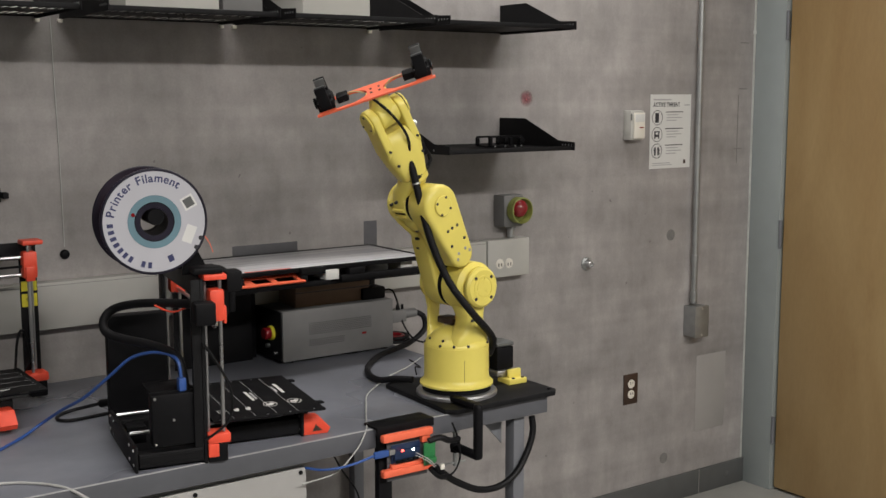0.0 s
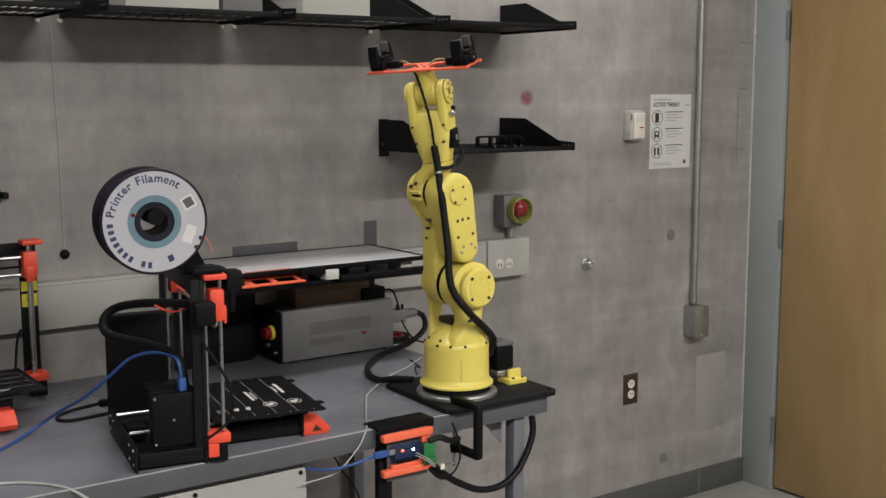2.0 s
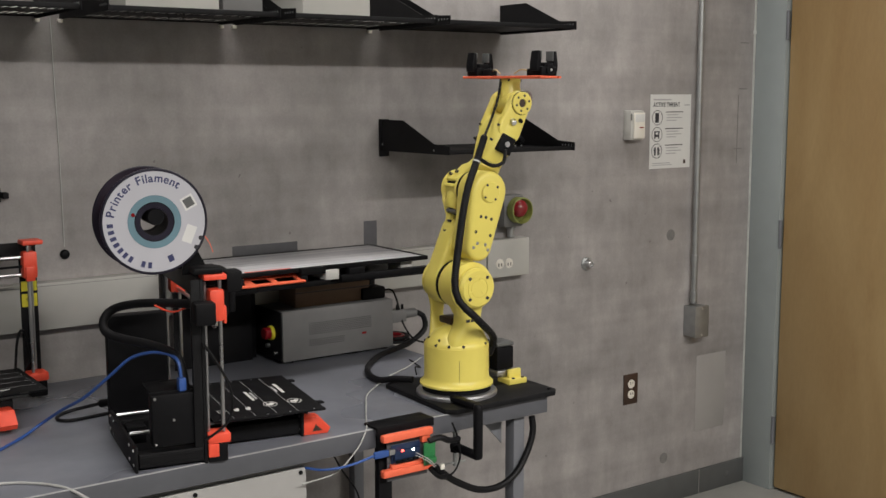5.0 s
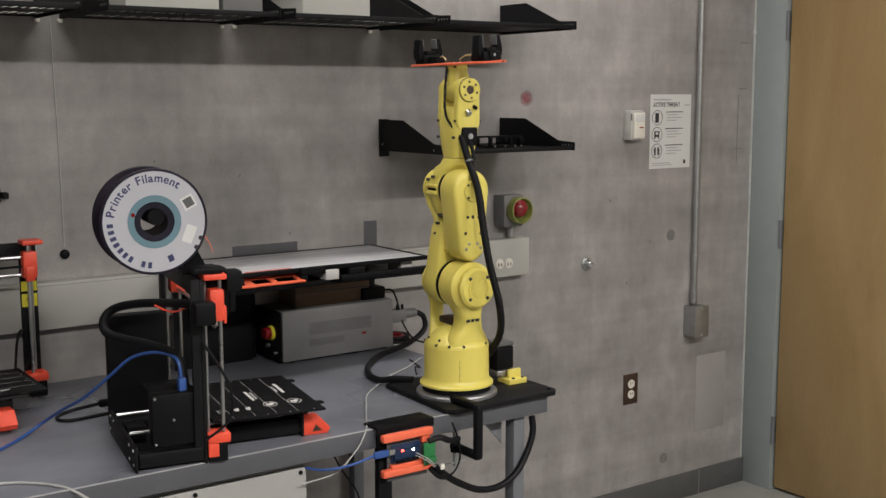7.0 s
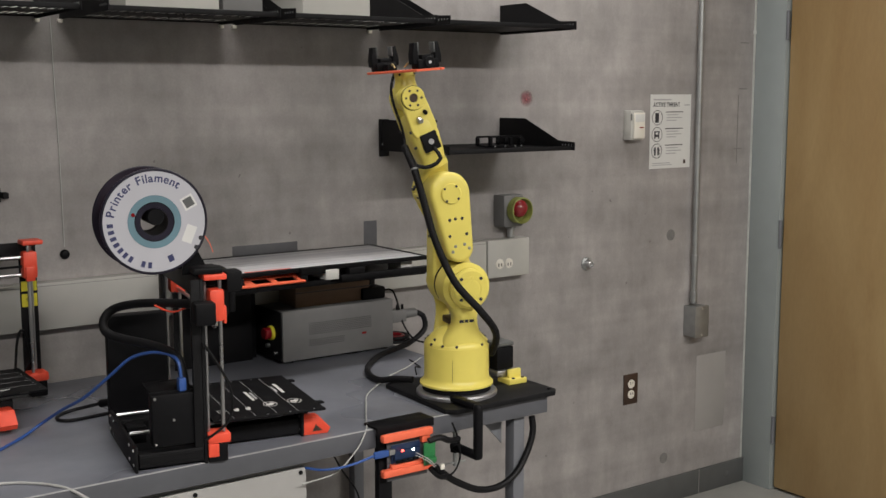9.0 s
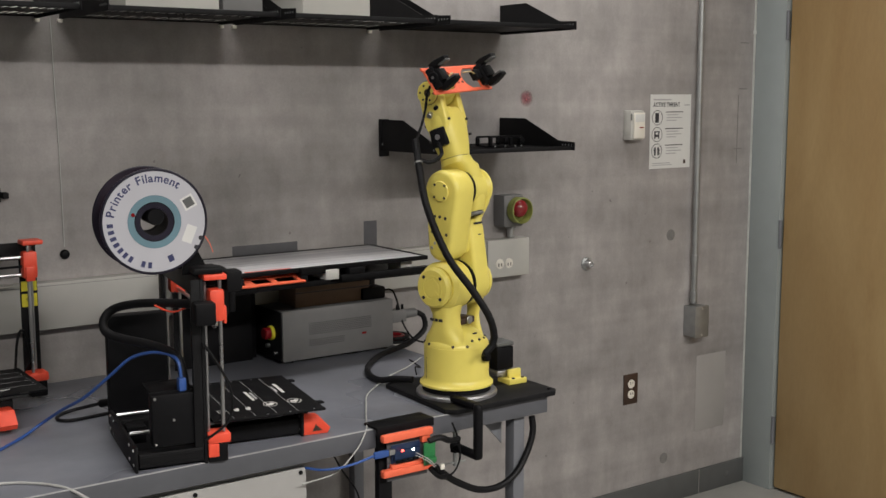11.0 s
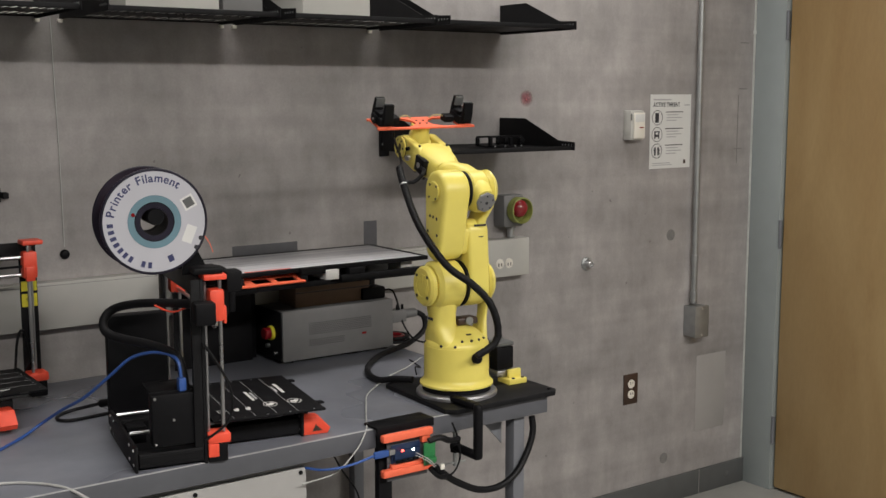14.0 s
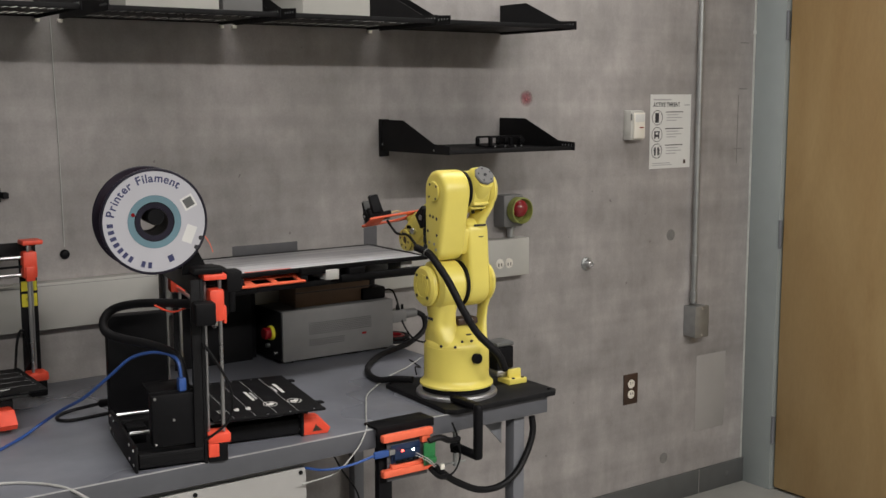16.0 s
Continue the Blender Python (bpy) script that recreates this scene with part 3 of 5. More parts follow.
def shelves():
    shelf("black steel wall shelf, empty", -1.772, -1.300, 1.806, False)
    shelf("black slotted steel wall shelf with white boxes", -2.262, -1.818, 1.806, True)
    shelf("black slotted steel wall shelf with white boxes", -2.752, -2.308, 1.806, True)
    shelf("black slotted steel wall shelf with white boxes", -3.270, -2.818, 1.806, True)
    shelf("black steel wall shelf holding a small tray", -1.775, -1.300, 1.437, False, True)
    tray = empty("small_tray", pose(-1.44, -0.18, 1.4392), "small black open cable bracket", "bracket")
    part("floor_plate", block(-0.062, 0.062, -0.04, 0.04, 0, 0.004, 0.001), BLACK, tray)
    part("top_bar", block(-0.070, 0.060, -0.038, -0.028, 0.029, 0.035, 0.002), BLACK, tray)
    part("top_bar", block(-0.066, 0.060, 0.030, 0.038, 0.027, 0.033, 0.002), BLACK, tray)
    for x in (-0.062, 0.020, 0.052):
        for y in (-0.033, 0.034):
            part("post", block(x - 0.006, x + 0.006, y - 0.004, y + 0.004, 0.0042, 0.0288 if y < 0 else 0.0268, 0.001), BLACK, tray)
    for x in (-0.05, -0.01, 0.03, 0.055):
        part("screw", rod((x, -0.0405, 0.0025), (x, -0.043, 0.0025), 0.0028, 8), CHROME, tray)
    part("knob", lathe([(0.008, 0), (0.010, 0.003), (0.010, 0.014), (0.006, 0.017)], 16, Matrix.Translation((0.046, -0.0425, 0.020)) @ pose(0, 0, 0, 90)), BLACK, tray)
    for x0, x1, y0, y1, h, m, text in ((-2.70, -2.46, -0.345, -0.10, 0.16, WHITE, "white cardboard box"), (-2.225, -2.018, -0.345, -0.10, 0.20, WHITE, "white cardboard box"), (-2.45, -2.34, -0.345, -0.12, 0.12, BOX_GREY, "grey flat case")):
        z = 1.8095
        bx = empty("storage_box", pose((x0 + x1) / 2, (y0 + y1) / 2, z), text + " standing on the wall shelf", "box", "boxes on the wall shelves")
        hx, hy = (x1 - x0) / 2, (y1 - y0) / 2
        part("body", block(-hx, hx, -hy, hy, 0, h * 0.8, 0.003), m, bx)
        part("lid", block(-hx - 0.002, hx + 0.002, -hy - 0.002, hy + 0.002, h * 0.8 + 0.0005, h, 0.003), m, bx)


# ---- bench ----
def bench():
    b = empty("workbench", pose(0, 0, 0), "grey steel workbench with dark laminate top", "workbench")
    part("worktop", block(-4.8, -1.826, -0.868, -0.002, 0.812, 0.84, 0.003), TOP_GREY, b, "dark grey laminate top")
    part("front_apron", block(-4.8, -1.822, -0.8725, -0.8685, 0.795, 0.8392, 0.0015), APRON, b)
    part("end_apron", block(-1.8255, -1.822, -0.868, -0.01, 0.795, 0.8385, 0.0015), STEEL_GREY, b)
    for x, y in ((-1.93, -0.855), (-1.93, -0.06), (-4.7, -0.855), (-4.7, -0.06)):
        part("leg", block(x + 0.012, x + 0.047, y, y + 0.035, 0.0, 0.811, 0.002), STEEL_GREY, b)
    g = outline([(-1.932, 0.784), (-1.99, 0.784), (-1.932, 0.72)], 0.818, 0.822)
    bmesh.ops.transform(g, matrix=Matrix(((1, 0, 0, 0), (0, 0, -1, 0), (0, 1, 0, 0), (0, 0, 0, 1))), verts=g.verts[:])
    part("gusset", g, STEEL_GREY, b)
    # added sheet that darkens the view under the bench
    part("under_bench_sheet", block(-4.65, -2.16, -0.058, -0.052, 0.24, 0.80, 0.001), BASE, b, "dark sheet added under the bench")
    part("front_edge_strip", block(-4.8, -1.83, -0.8725, -0.867, 0.8392, 0.8412, 0.0008), GREY_INK, b, "pale strip along the front edge")
    part("rear_rail", block(-4.65, -1.935, -0.05, -0.03, 0.18, 0.23, 0.002), STEEL_GREY, b)
    c = empty("drawer_cabinet", pose(-2.66, -0.60, 0), "off-white steel drawer cabinet under the bench", "cabinet")
    part("carcass", block(-0.40, 0.153, -0.24, 0.25, 0.0, 0.783, 0.003), CABINET, c)
    part("drawer_front", block(-0.39, 0.150, -0.252, -0.2405, 0.45, 0.778, 0.003), CABINET, c)
    part("drawer_front", block(-0.39, 0.150, -0.252, -0.2405, 0.08, 0.445, 0.003), CABINET, c)
    for x in (-0.115, 0.135):
        part("screw", rod((x, -0.252, 0.768), (x, -0.2545, 0.768), 0.005, 10), BLACK, c)


# ---- printers ----
def printer(m, label, lift=0.0, rear=0.144, base=0.0):
    """A bed-slinging desktop printer; x is its front, y its width, origin at one foot of the upright frame."""
    p = empty("desktop_printer", m, label, "3d printer", "desktop printers")
    fr = block(0, 0.007, 0, 0.042, 0.0, 0.389, 0.001)
    block(0, 0.007, 0.385, 0.427, 0.0, 0.389, 0.001, bm=fr)
    block(0, 0.007, 0.042, 0.385, 0.346, 0.389, 0.001, bm=fr)
    block(0, 0.007, 0.042, 0.385, 0.0, 0.03, 0.001, bm=fr)
    part("upright_frame", fr, BLACK_STEEL, p)
    for y, yf in ((0.002, 0.100), (0.272, 0.255)):
        ex = block(0.01 - rear, -0.0005, y, y + 0.03, 0.006, 0.036, 0.002)
        for z in (0.012, 0.027):
            block(0.012 - rear, -0.003, y - 0.0012, y, z - 0.002, z + 0.002, bm=ex)
        part("extrusion", ex, BLACK_STEEL, p)
        part("extrusion", block(0.0075, 0.24, yf, yf + 0.03, 0.006, 0.040, 0.002), BLACK_STEEL, p)
        part("smooth_rod", rod((0.01 - rear, yf + 0.015, 0.050), (0.24, yf + 0.015, 0.050), 0.004, 10), CHROME, p, "polished steel rod")
    for x, w0, w1 in ((-rear, -0.006, 0.305), (0.2405, 0.092, 0.293)):
        pl = part("end_plate", block(x, x + 0.007, w0, w1, 0.0, 0.055, 0.002), BLACK_STEEL, p)
        for y in (w0 + 0.012, w0 + 0.06, w1 - 0.06, w1 - 0.012):
            for z in (0.015, 0.045):
                part("bolt", rod((x - 0.002, y, z), (x, y, z), 0.0035, 8), CHROME, pl)
    part("base_tray", block(0.0085 - rear, -0.001, 0.036, 0.268, 0.0015, 0.010, 0.001), BLACK, p)
    part("frame_edge", block(-0.019, -0.0005, 0.0, 0.010, 0.037, 0.389, 0.001), BLACK_STEEL, p)
    if base:
        for x in (0.02 - rear, 0.22):
            for y in (0.115, 0.27):
                part("rubber_foot", rod((x, y, -base), (x, y, 0.0055), 0.009, 12), RUBBER, p)
    part("rear_motor", block(0.015 - rear, 0.057 - rear, 0.17, 0.212, 0.006, 0.048, 0.003), BLACK, p)
    for y in (-0.004, 0.385):
        part("lift_motor", block(0.0075, 0.0495, y + 0.002, y + 0.044, 0.0, 0.04, 0.003), BLACK, p)
        mt = block(0.0075, 0.056, y - 0.001, y + 0.047, 0.0405, 0.062, 0.004)
        block(0.0075, 0.03, y - 0.001, y + 0.006, 0.012, 0.0405, 0.002, bm=mt)
        part("motor_mount", mt, ORANGE_RED, p, "red-orange printed motor mount")
        part("smooth_rod", rod((0.043, y + 0.012, 0.0625), (0.043, y + 0.012, 0.386), 0.004, 10), CHROME, p, "polished steel rod")
        part("lead_screw", rod((0.0145, y + 0.026, 0.0625), (0.0145, y + 0.026, 0.380), 0.0035, 10), ALU, p)
        tp = block(0.0075, 0.056, y - 0.002, y + 0.048, 0.3865, 0.398, 0.003)
        part("rod_clamp", tp, ORANGE_RED, p, "red-orange printed clamp")
        xe = block(0.019, 0.050, y - 0.001, y + 0.034, 0.268 + lift, 0.336 + lift, 0.006)
        block(0.048, 0.055, y + 0.003, y + 0.026, 0.262 + lift, 0.300 + lift, 0.003, bm=xe)
        part("carriage_end", xe, ORANGE_RED, p, "red-orange printed axis end")
    part("axis_motor", block(-0.020, 0.022, -0.046, -0.006, 0.270 + lift, 0.316 + lift, 0.004), BLACK, p)
    for z in (0.278 + lift, 0.322 + lift):
        part("smooth_rod", rod((0.036, 0.046, z), (0.036, 0.381, z), 0.004, 10), CHROME, p, "polished steel rod")
    part("cable_box", block(0.0565, 0.090, 0.0, 0.045, 0.359, 0.402, 0.004), BLACK, p)
    part("clamp_cap", block(-0.012, 0.050, 0.0, 0.046, 0.3985, 0.412, 0.004), BLACK, p)
    part("drive_belt", block(0.046, 0.048, 0.046, 0.381, 0.297 + lift, 0.303 + lift), BLACK, p)
    ext = part("extruder", block(0.03, 0.082, 0.085, 0.145, 0.290, 0.396, 0.005), BLACK, p)
    part("idler_door", block(0.0825, 0.098, 0.09, 0.14, 0.298, 0.358, 0.004), BLACK, ext)
    part("fan", block(0.04, 0.08, 0.1455, 0.157, 0.28, 0.32, 0.002), BLACK, ext)
    part("nozzle", lathe([(0.002, 0.260), (0.008, 0.268), (0.008, 0.2815)], 12, Matrix.Translation((0.056, 0.115, 0))), CHROME, ext)
    part("feed_motor", block(0.005, 0.05, 0.05, 0.084, 0.366, 0.409, 0.004), BLACK, p)
    bed = part("print_bed", block(0.03, 0.280, 0.035, 0.365, 0.072, 0.0765, 0.001), BLACK, p, "black steel print sheet with white marks")
    part("carriage_plate", block(0.08, 0.22, 0.08, 0.25, 0.0575, 0.0625, 0.001), BLACK_STEEL, p)
    for x in (0.05, 0.25):
        for y in (0.10, 0.24):
            part("spacer", rod((x, y, 0.0627), (x, y, 0.0718), 0.004, 8), CHROME, p)
    part("sheet_tab", block(0.2805, 0.294, 0.085, 0.105, 0.073, 0.0765, 0.001), BLACK, bed)
    part("sheet_tab", block(0.2805, 0.294, 0.300, 0.320, 0.073, 0.0765, 0.001), BLACK, bed)
    for x in (0.075, 0.122, 0.170, 0.218):
        part("scribed_line", block(x, x + 0.0009, 0.04, 0.355, 0.0765, 0.0768), GREY_INK, bed)
    rnd = random.Random(7)
    for x, y0, y1, h in ((0.232, 0.205, 0.290, 0.009), (0.221, 0.215, 0.270, 0.006), (0.160, 0.175, 0.235, 0.006), (0.150, 0.165, 0.245, 0.008)):
        y = y0
        while y < y1:
            w = rnd.uniform(0.004, 0.010)
            part("text_bar", block(x, x + h * rnd.uniform(0.7, 1.0), y, min(y + w, y1), 0.0765, 0.0769), PAPER if h > 0.007 else GREY_INK, bed)
            y += w + 0.0022
    for x, y in ((0.178, 0.120), (0.236, 0.125)):
        disc = Matrix.Translation((x, y, 0.0765)) @ Matrix.Diagonal((0.9, 1.15, 1, 1))
        part("mark_ring", lathe([(0.0175, 0), (0.0175, 0.0004), (0.0160, 0.0004), (0.0160, 0), (0.0175, 0)], 28, disc), PAPER, bed)
        part("mark", outline([(-0.012, -0.006), (0.002, -0.010), (0.012, 0.002), (0.004, 0.010), (-0.002, 0.003), (-0.010, 0.006)], 0, 0.0004, m=disc), PAPER, bed)
    for x in (0.098, 0.124):
        part("mark", outline([(-0.007, -0.012), (0.002, -0.014), (0.006, 0.004), (0.002, 0.012), (-0.002, 0.002), (-0.006, 0.006)], 0, 0.0004, m=Matrix.Translation((x, 0.108, 0.0765))), PAPER, bed)
    tri = lathe([(0.014, 0), (0.014, 0.0004), (0.0115, 0.0004), (0.0115, 0), (0.014, 0)], 3, Matrix.Translation((0.062, 0.105, 0.0765)))
    part("mark", tri, PAPER, bed)
    for x in (0.045, 0.10, 0.15, 0.20, 0.255):
        for y in (0.042, 0.352):
            part("sheet_screw", rod((x, y, 0.0765), (x, y, 0.0772), 0.0022, 8), CHROME, bed)
    # control foot at the front
    for y in (0.096, 0.246):
        ft = outline([(0.2480, 0.0), (0.305, 0.0), (0.312, 0.012), (0.286, 0.040), (0.2480, 0.040)], -y - 0.040, -y, 0.003, 2, pose(0, 0, 0, 90))
        foot = part("display_foot", ft, ORANGE_RED, p, "red-orange printed display foot")
        # no real hollow: its shade is a flat brown triangle
        part("foot_recess", outline([(0.268, 0.008), (0.292, 0.008), (0.276, 0.024)], -y - 0.0006, -y + 0.0006, 0, 2, pose(0, 0, 0, 90)), BROWN, foot, "flat brown patch painted as a recess's shade")
    part("display_case", block(0.250, 0.272, 0.1365, 0.2455, 0.004, 0.05, 0.004), BLACK, p)
    return p


def bench_printers():
    main = printer(pose(-2.760, -0.875, 0.8402, 0, 0, -10), "black and orange desktop printer at the bench edge", 0.031)
    part("carriage_label", block(0.0505, 0.0512, 0.006, 0.016, 0.312, 0.320), PAPER, main, "small white label")
    # electronics case and power supply sit on the rear of the frame
    case = part("electronics_case", block(-0.105, -0.004, 0.006, 0.040, 0.045, 0.155, 0.004), BLACK, main, "black electronics case")
    bmesh_top = block(-0.100, -0.010, 0.0405, 0.13, 0.150, 0.1555, 0.002)
    part("hinged_lid", bmesh_top, BLACK, case)
    for x, z in ((-0.098, 0.148), (-0.098, 0.052), (-0.012, 0.148), (-0.012, 0.052), (-0.06, 0.10)):
        part("screw", rod((x, 0.0062, z), (x, 0.0035, z), 0.0028, 8), CHROME, case)
    part("power_supply", block(-0.136, -0.003, 0.345, 0.383, 0.0005, 0.262, 0.003), BLACK, main, "black power supply box")
    part("spool_arm", outline([(-0.02, 0), (0.03, 0), (0.03, 0.02), (0.01, 0.06), (-0.01, 0.06)], 0, 0.006, m=Matrix.Translation((0.0, 0.08, 0.3895)) @ pose(0, 0, 0, 90)), BLACK, main)
    part("spool_arm", outline([(-0.02, 0), (0.03, 0), (0.03, 0.02), (0.01, 0.06), (-0.01, 0.06)], 0, 0.006, m=Matrix.Translation((0.0, 0.17, 0.3895)) @ pose(0, 0, 0, 90)), BLACK, main)
    part("harness", tube([(0.020, 0.060, 0.325), (-0.031, 0.152, 0.318), (-0.091, 0.223, 0.309), (-0.134, 0.256, 0.295), (-0.156, 0.252, 0.273), (-0.155, 0.232, 0.25), (-0.128, 0.196, 0.24), (-0.09, 0.141, 0.237), (-0.056, 0.076, 0.232), (-0.038, 0.039, 0.214), (-0.030, 0.024, 0.150)], 0.0098, 12), RUBBER, main, "black braided cable sleeve")
    part("thin_cable", tube([(0.0, -0.006, 0.26), (0.03, -0.02, 0.21), (0.055, -0.02, 0.15), (0.05, -0.012, 0.09), (0.0, -0.004, 0.05)], 0.003, 6), RUBBER, main, "thin black cable")
    part("red_wire", tube([(0.000, 0.10, 0.318), (-0.03, 0.13, 0.302), (-0.06, 0.17, 0.312)], 0.0020, 6), ORANGE_RED, main, "red wire")
    other = printer(pose(-3.304, -0.115, 0.849, 0, 0, -90), "black and orange desktop printer beside the wall", 0.034, 0.100, 0.009)
    part("thin_cable", tube([(0.03, 0.357, 0.075), (0.03, 0.364, 0.14), (0.03, 0.376, 0.172), (0.03, 0.389, 0.15), (0.03, 0.396, 0.10), (0.03, 0.380, 0.070)], 0.0034, 8), RUBBER, other, "looped black cable")
    stk = part("warning_sticker", block(0.0072, 0.0082, 0.387, 0.425, 0.225, 0.258), SIGN_YELLOW, other, "yellow warning sticker")
    part("warning_sticker", block(0.0072, 0.0082, 0.387, 0.425, 0.265, 0.29), SIGN_YELLOW, other, "yellow warning sticker")
    part("warning_mark", lathe([(0.009, 0), (0.009, 0.0004), (0.0065, 0.0004), (0.0065, 0), (0.009, 0)], 3, Matrix.Translation((0.0083, 0.405, 0.242)) @ pose(0, 0, 0, 0, 90, 0)), INK, stk)


def spool():
    c = Vector((-2.839, -0.841, 1.351))
    s = empty("filament_spool", Matrix.Translation(c) @ pose(0, 0, 0, 90, 0, -9) @ Matrix.Scale(0.957, 4), "black filament spool with pale printed label", "spool")
    R = 0.1125
    # the axis points out of the labelled face
    fl = [(0.029, 0.0), (R - 0.002, 0.0), (R, 0.002), (R, 0.004), (R - 0.002, 0.006), (0.029, 0.006)]
    part("front_flange", lathe(fl + [fl[0]], 64), DARK_PLUM, s, "dark blue-black flange")
    part("rear_flange", lathe(fl + [fl[0]], 64, Matrix.Translation((0, 0, -0.090))), DARK_PLUM, s, "dark blue-black flange")
    part("hub", lathe([(0.029, -0.084), (0.044, -0.084), (0.044, 0.0), (0.029, 0.0), (0.029, -0.084)], 40), BLACK, s)
    part("filament", lathe([(0.0445, -0.0835), (0.085, -0.0835), (0.088, -0.03), (0.085, -0.0005), (0.0445, -0.0005), (0.0445, -0.0835)], 48), ORANGE, s, "wound orange filament")
    part("label", lathe([(0.0562, 0.0062), (R - 0.006, 0.0062), (R - 0.006, 0.0068), (0.0562, 0.0068), (0.0562, 0.0062)], 64), LABEL, s, "pale round printed label")
    part("hub_ring", lathe([(0.042, 0.0062), (0.056, 0.0062), (0.056, 0.0072), (0.042, 0.0072), (0.042, 0.0062)], 48), TEAL, s, "teal inner ring")
    part("bore", lathe([(0.027, -0.086), (0.0285, -0.086), (0.0415, 0.0064), (0.0405, 0.0064), (0.027, -0.086)], 40), BLACK, s)
    part("axle", lathe([(0.018, -0.075), (0.018, 0.004), (0.016, 0.006)], 28, Matrix.Translation((0.003, 0.010, 0))), BLACK, s, "black axle")

    def on_arc(start, r):
        def place(a):
            k = start - a / r
            return pose(0, 0, 0.0069) @ Matrix.Rotation(k - math.pi / 2, 4, "Z") @ Matrix.Translation((0, r - 0.008, 0))
        return place
    part("lettering", letters("Printer Filament", 0.0245, on_arc(radians(172), 0.092)), NAVY, s, "dark lettering")
    for k in range(10):
        if k == 2:
            continue
        a = radians(262 - 8.8 * k)
        b = block(-0.0040, 0.0040, -0.0062, 0.0066, 0.0069, 0.0072)
        bmesh.ops.transform(b, matrix=Matrix.Rotation(a - math.pi / 2, 4, "Z") @ Matrix.Translation((0, 0.092, 0)), verts=b.verts[:])
        part("text_bar", b, NAVY, s, smooth=False)
    st = block(-0.014, 0.014, -0.014, 0.014, 0.0069, 0.0073)
    part("sticker", put(bmesh.new(), st, Matrix.Rotation(radians(28), 4, "Z") @ Matrix.Translation((0.082, 0.0, 0))), PAPER, s, "white sticker")
    st = block(-0.010, 0.010, -0.010, 0.010, 0.0074, 0.0076)
    part("sticker_mark", put(bmesh.new(), st, Matrix.Rotation(radians(28), 4, "Z") @ Matrix.Translation((0.082, 0.0, 0))), BASE, s, "dark square mark")
    st = block(-0.011, 0.011, -0.019, 0.019, 0.0069, 0.0073)
    part("sticker", put(bmesh.new(), st, Matrix.Rotation(radians(-22), 4, "Z") @ Matrix.Translation((0.078, 0.0, 0))), PAPER, s, "white sticker")
    st = block(-0.007, 0.007, -0.006, 0.006, 0.0069, 0.0073)
    part("sticker_mark", put(bmesh.new(), st, Matrix.Rotation(radians(-68), 4, "Z") @ Matrix.Translation((0.085, 0.0, 0))), NAVY, s)
    for a in (-34, -22):
        part("rim_hole", lathe([(0.005, 0.0069), (0.005, 0.0073)], 14, Matrix.Rotation(radians(a), 4, "Z") @ Matrix.Translation((0.104, 0, 0))), INK, s)
    part("tape_dot", lathe([(0.0045, 0.0073), (0.004, 0.0085)], 14, Matrix.Rotation(radians(160), 4, "Z") @ Matrix.Translation((0.047, 0, 0))), RED, s, "small red dot")
    part("strand", tube([(0.108, -0.03, -0.03), (0.122, -0.055, -0.02), (0.128, -0.075, -0.015)], 0.0009, 5), ORANGE, s, "loose orange strand")


# ---- controller and rack ----
def controller():
    c = empty("robot_controller", pose(-2.221, -0.185, 0.84), "grey steel controller box with dark control panel", "controller")
    part("case", block(0, 0.372, 0.0, 0.178, 0.006, 0.152, 0.003), BOX_GREY, c)
    part("control_panel", block(-0.006, -0.0005, 0.002, 0.176, 0.007, 0.151, 0.002), BLACK, c, "black control panel")
    for x in (0.03, 0.35):
        for y in (0.02, 0.13):
            part("foot", rod((x, y, 0), (x, y, 0.0058), 0.012, 12), BLACK, c)
    part("rotary_switch", rod((-0.0062, 0.055, 0.085), (-0.034, 0.055, 0.085), 0.018, 18, bevel=0.003), RED, c, "red rotary switch")
    part("switch_collar", rod((-0.0062, 0.055, 0.085), (-0.016, 0.055, 0.085), 0.021, 18), SIGN_YELLOW, c)
    for y, z in ((0.075, 0.045), (0.03, 0.03)):
        part("key_button", rod((-0.0062, y, z), (-0.016, y, z), 0.007, 12), CHROME, c)
    vent = bmesh.new()
    for row, (z0, rows, cols) in enumerate(((0.078, 7, 34), (0.045, 4, 34))):
        for j in range(rows):
            for i in range(cols):
                x = 0.085 + i * 0.0062 + (j % 2) * 0.003
                if row and i > 18:
                    continue
                z = z0 + j * 0.0052
                v = [vent.verts.new((x + 0.0018 * math.cos(k * math.pi / 3), -0.0006, z + 0.0018 * math.sin(k * math.pi / 3))) for k in range(6)]
                vent.faces.new(v)
    tagged(part("vent_perforation", vent, INK, c, smooth=False), kind="stuff")
    part("badge", block(0.262, 0.276, -0.0012, 0.0, 0.058, 0.064), RED, c)
    box = empty("cardboard_box", pose(-2.16, -0.15, 0.9922), "flat brown cardboard box on the controller", "box")
    part("carton", block(0, 0.25, 0, 0.13, 0, 0.062, 0.002), CARD, box)
    part("flap_edge", block(-0.0008, 0.25, -0.0012, -0.0002, 0.040, 0.044), BROWN, box)


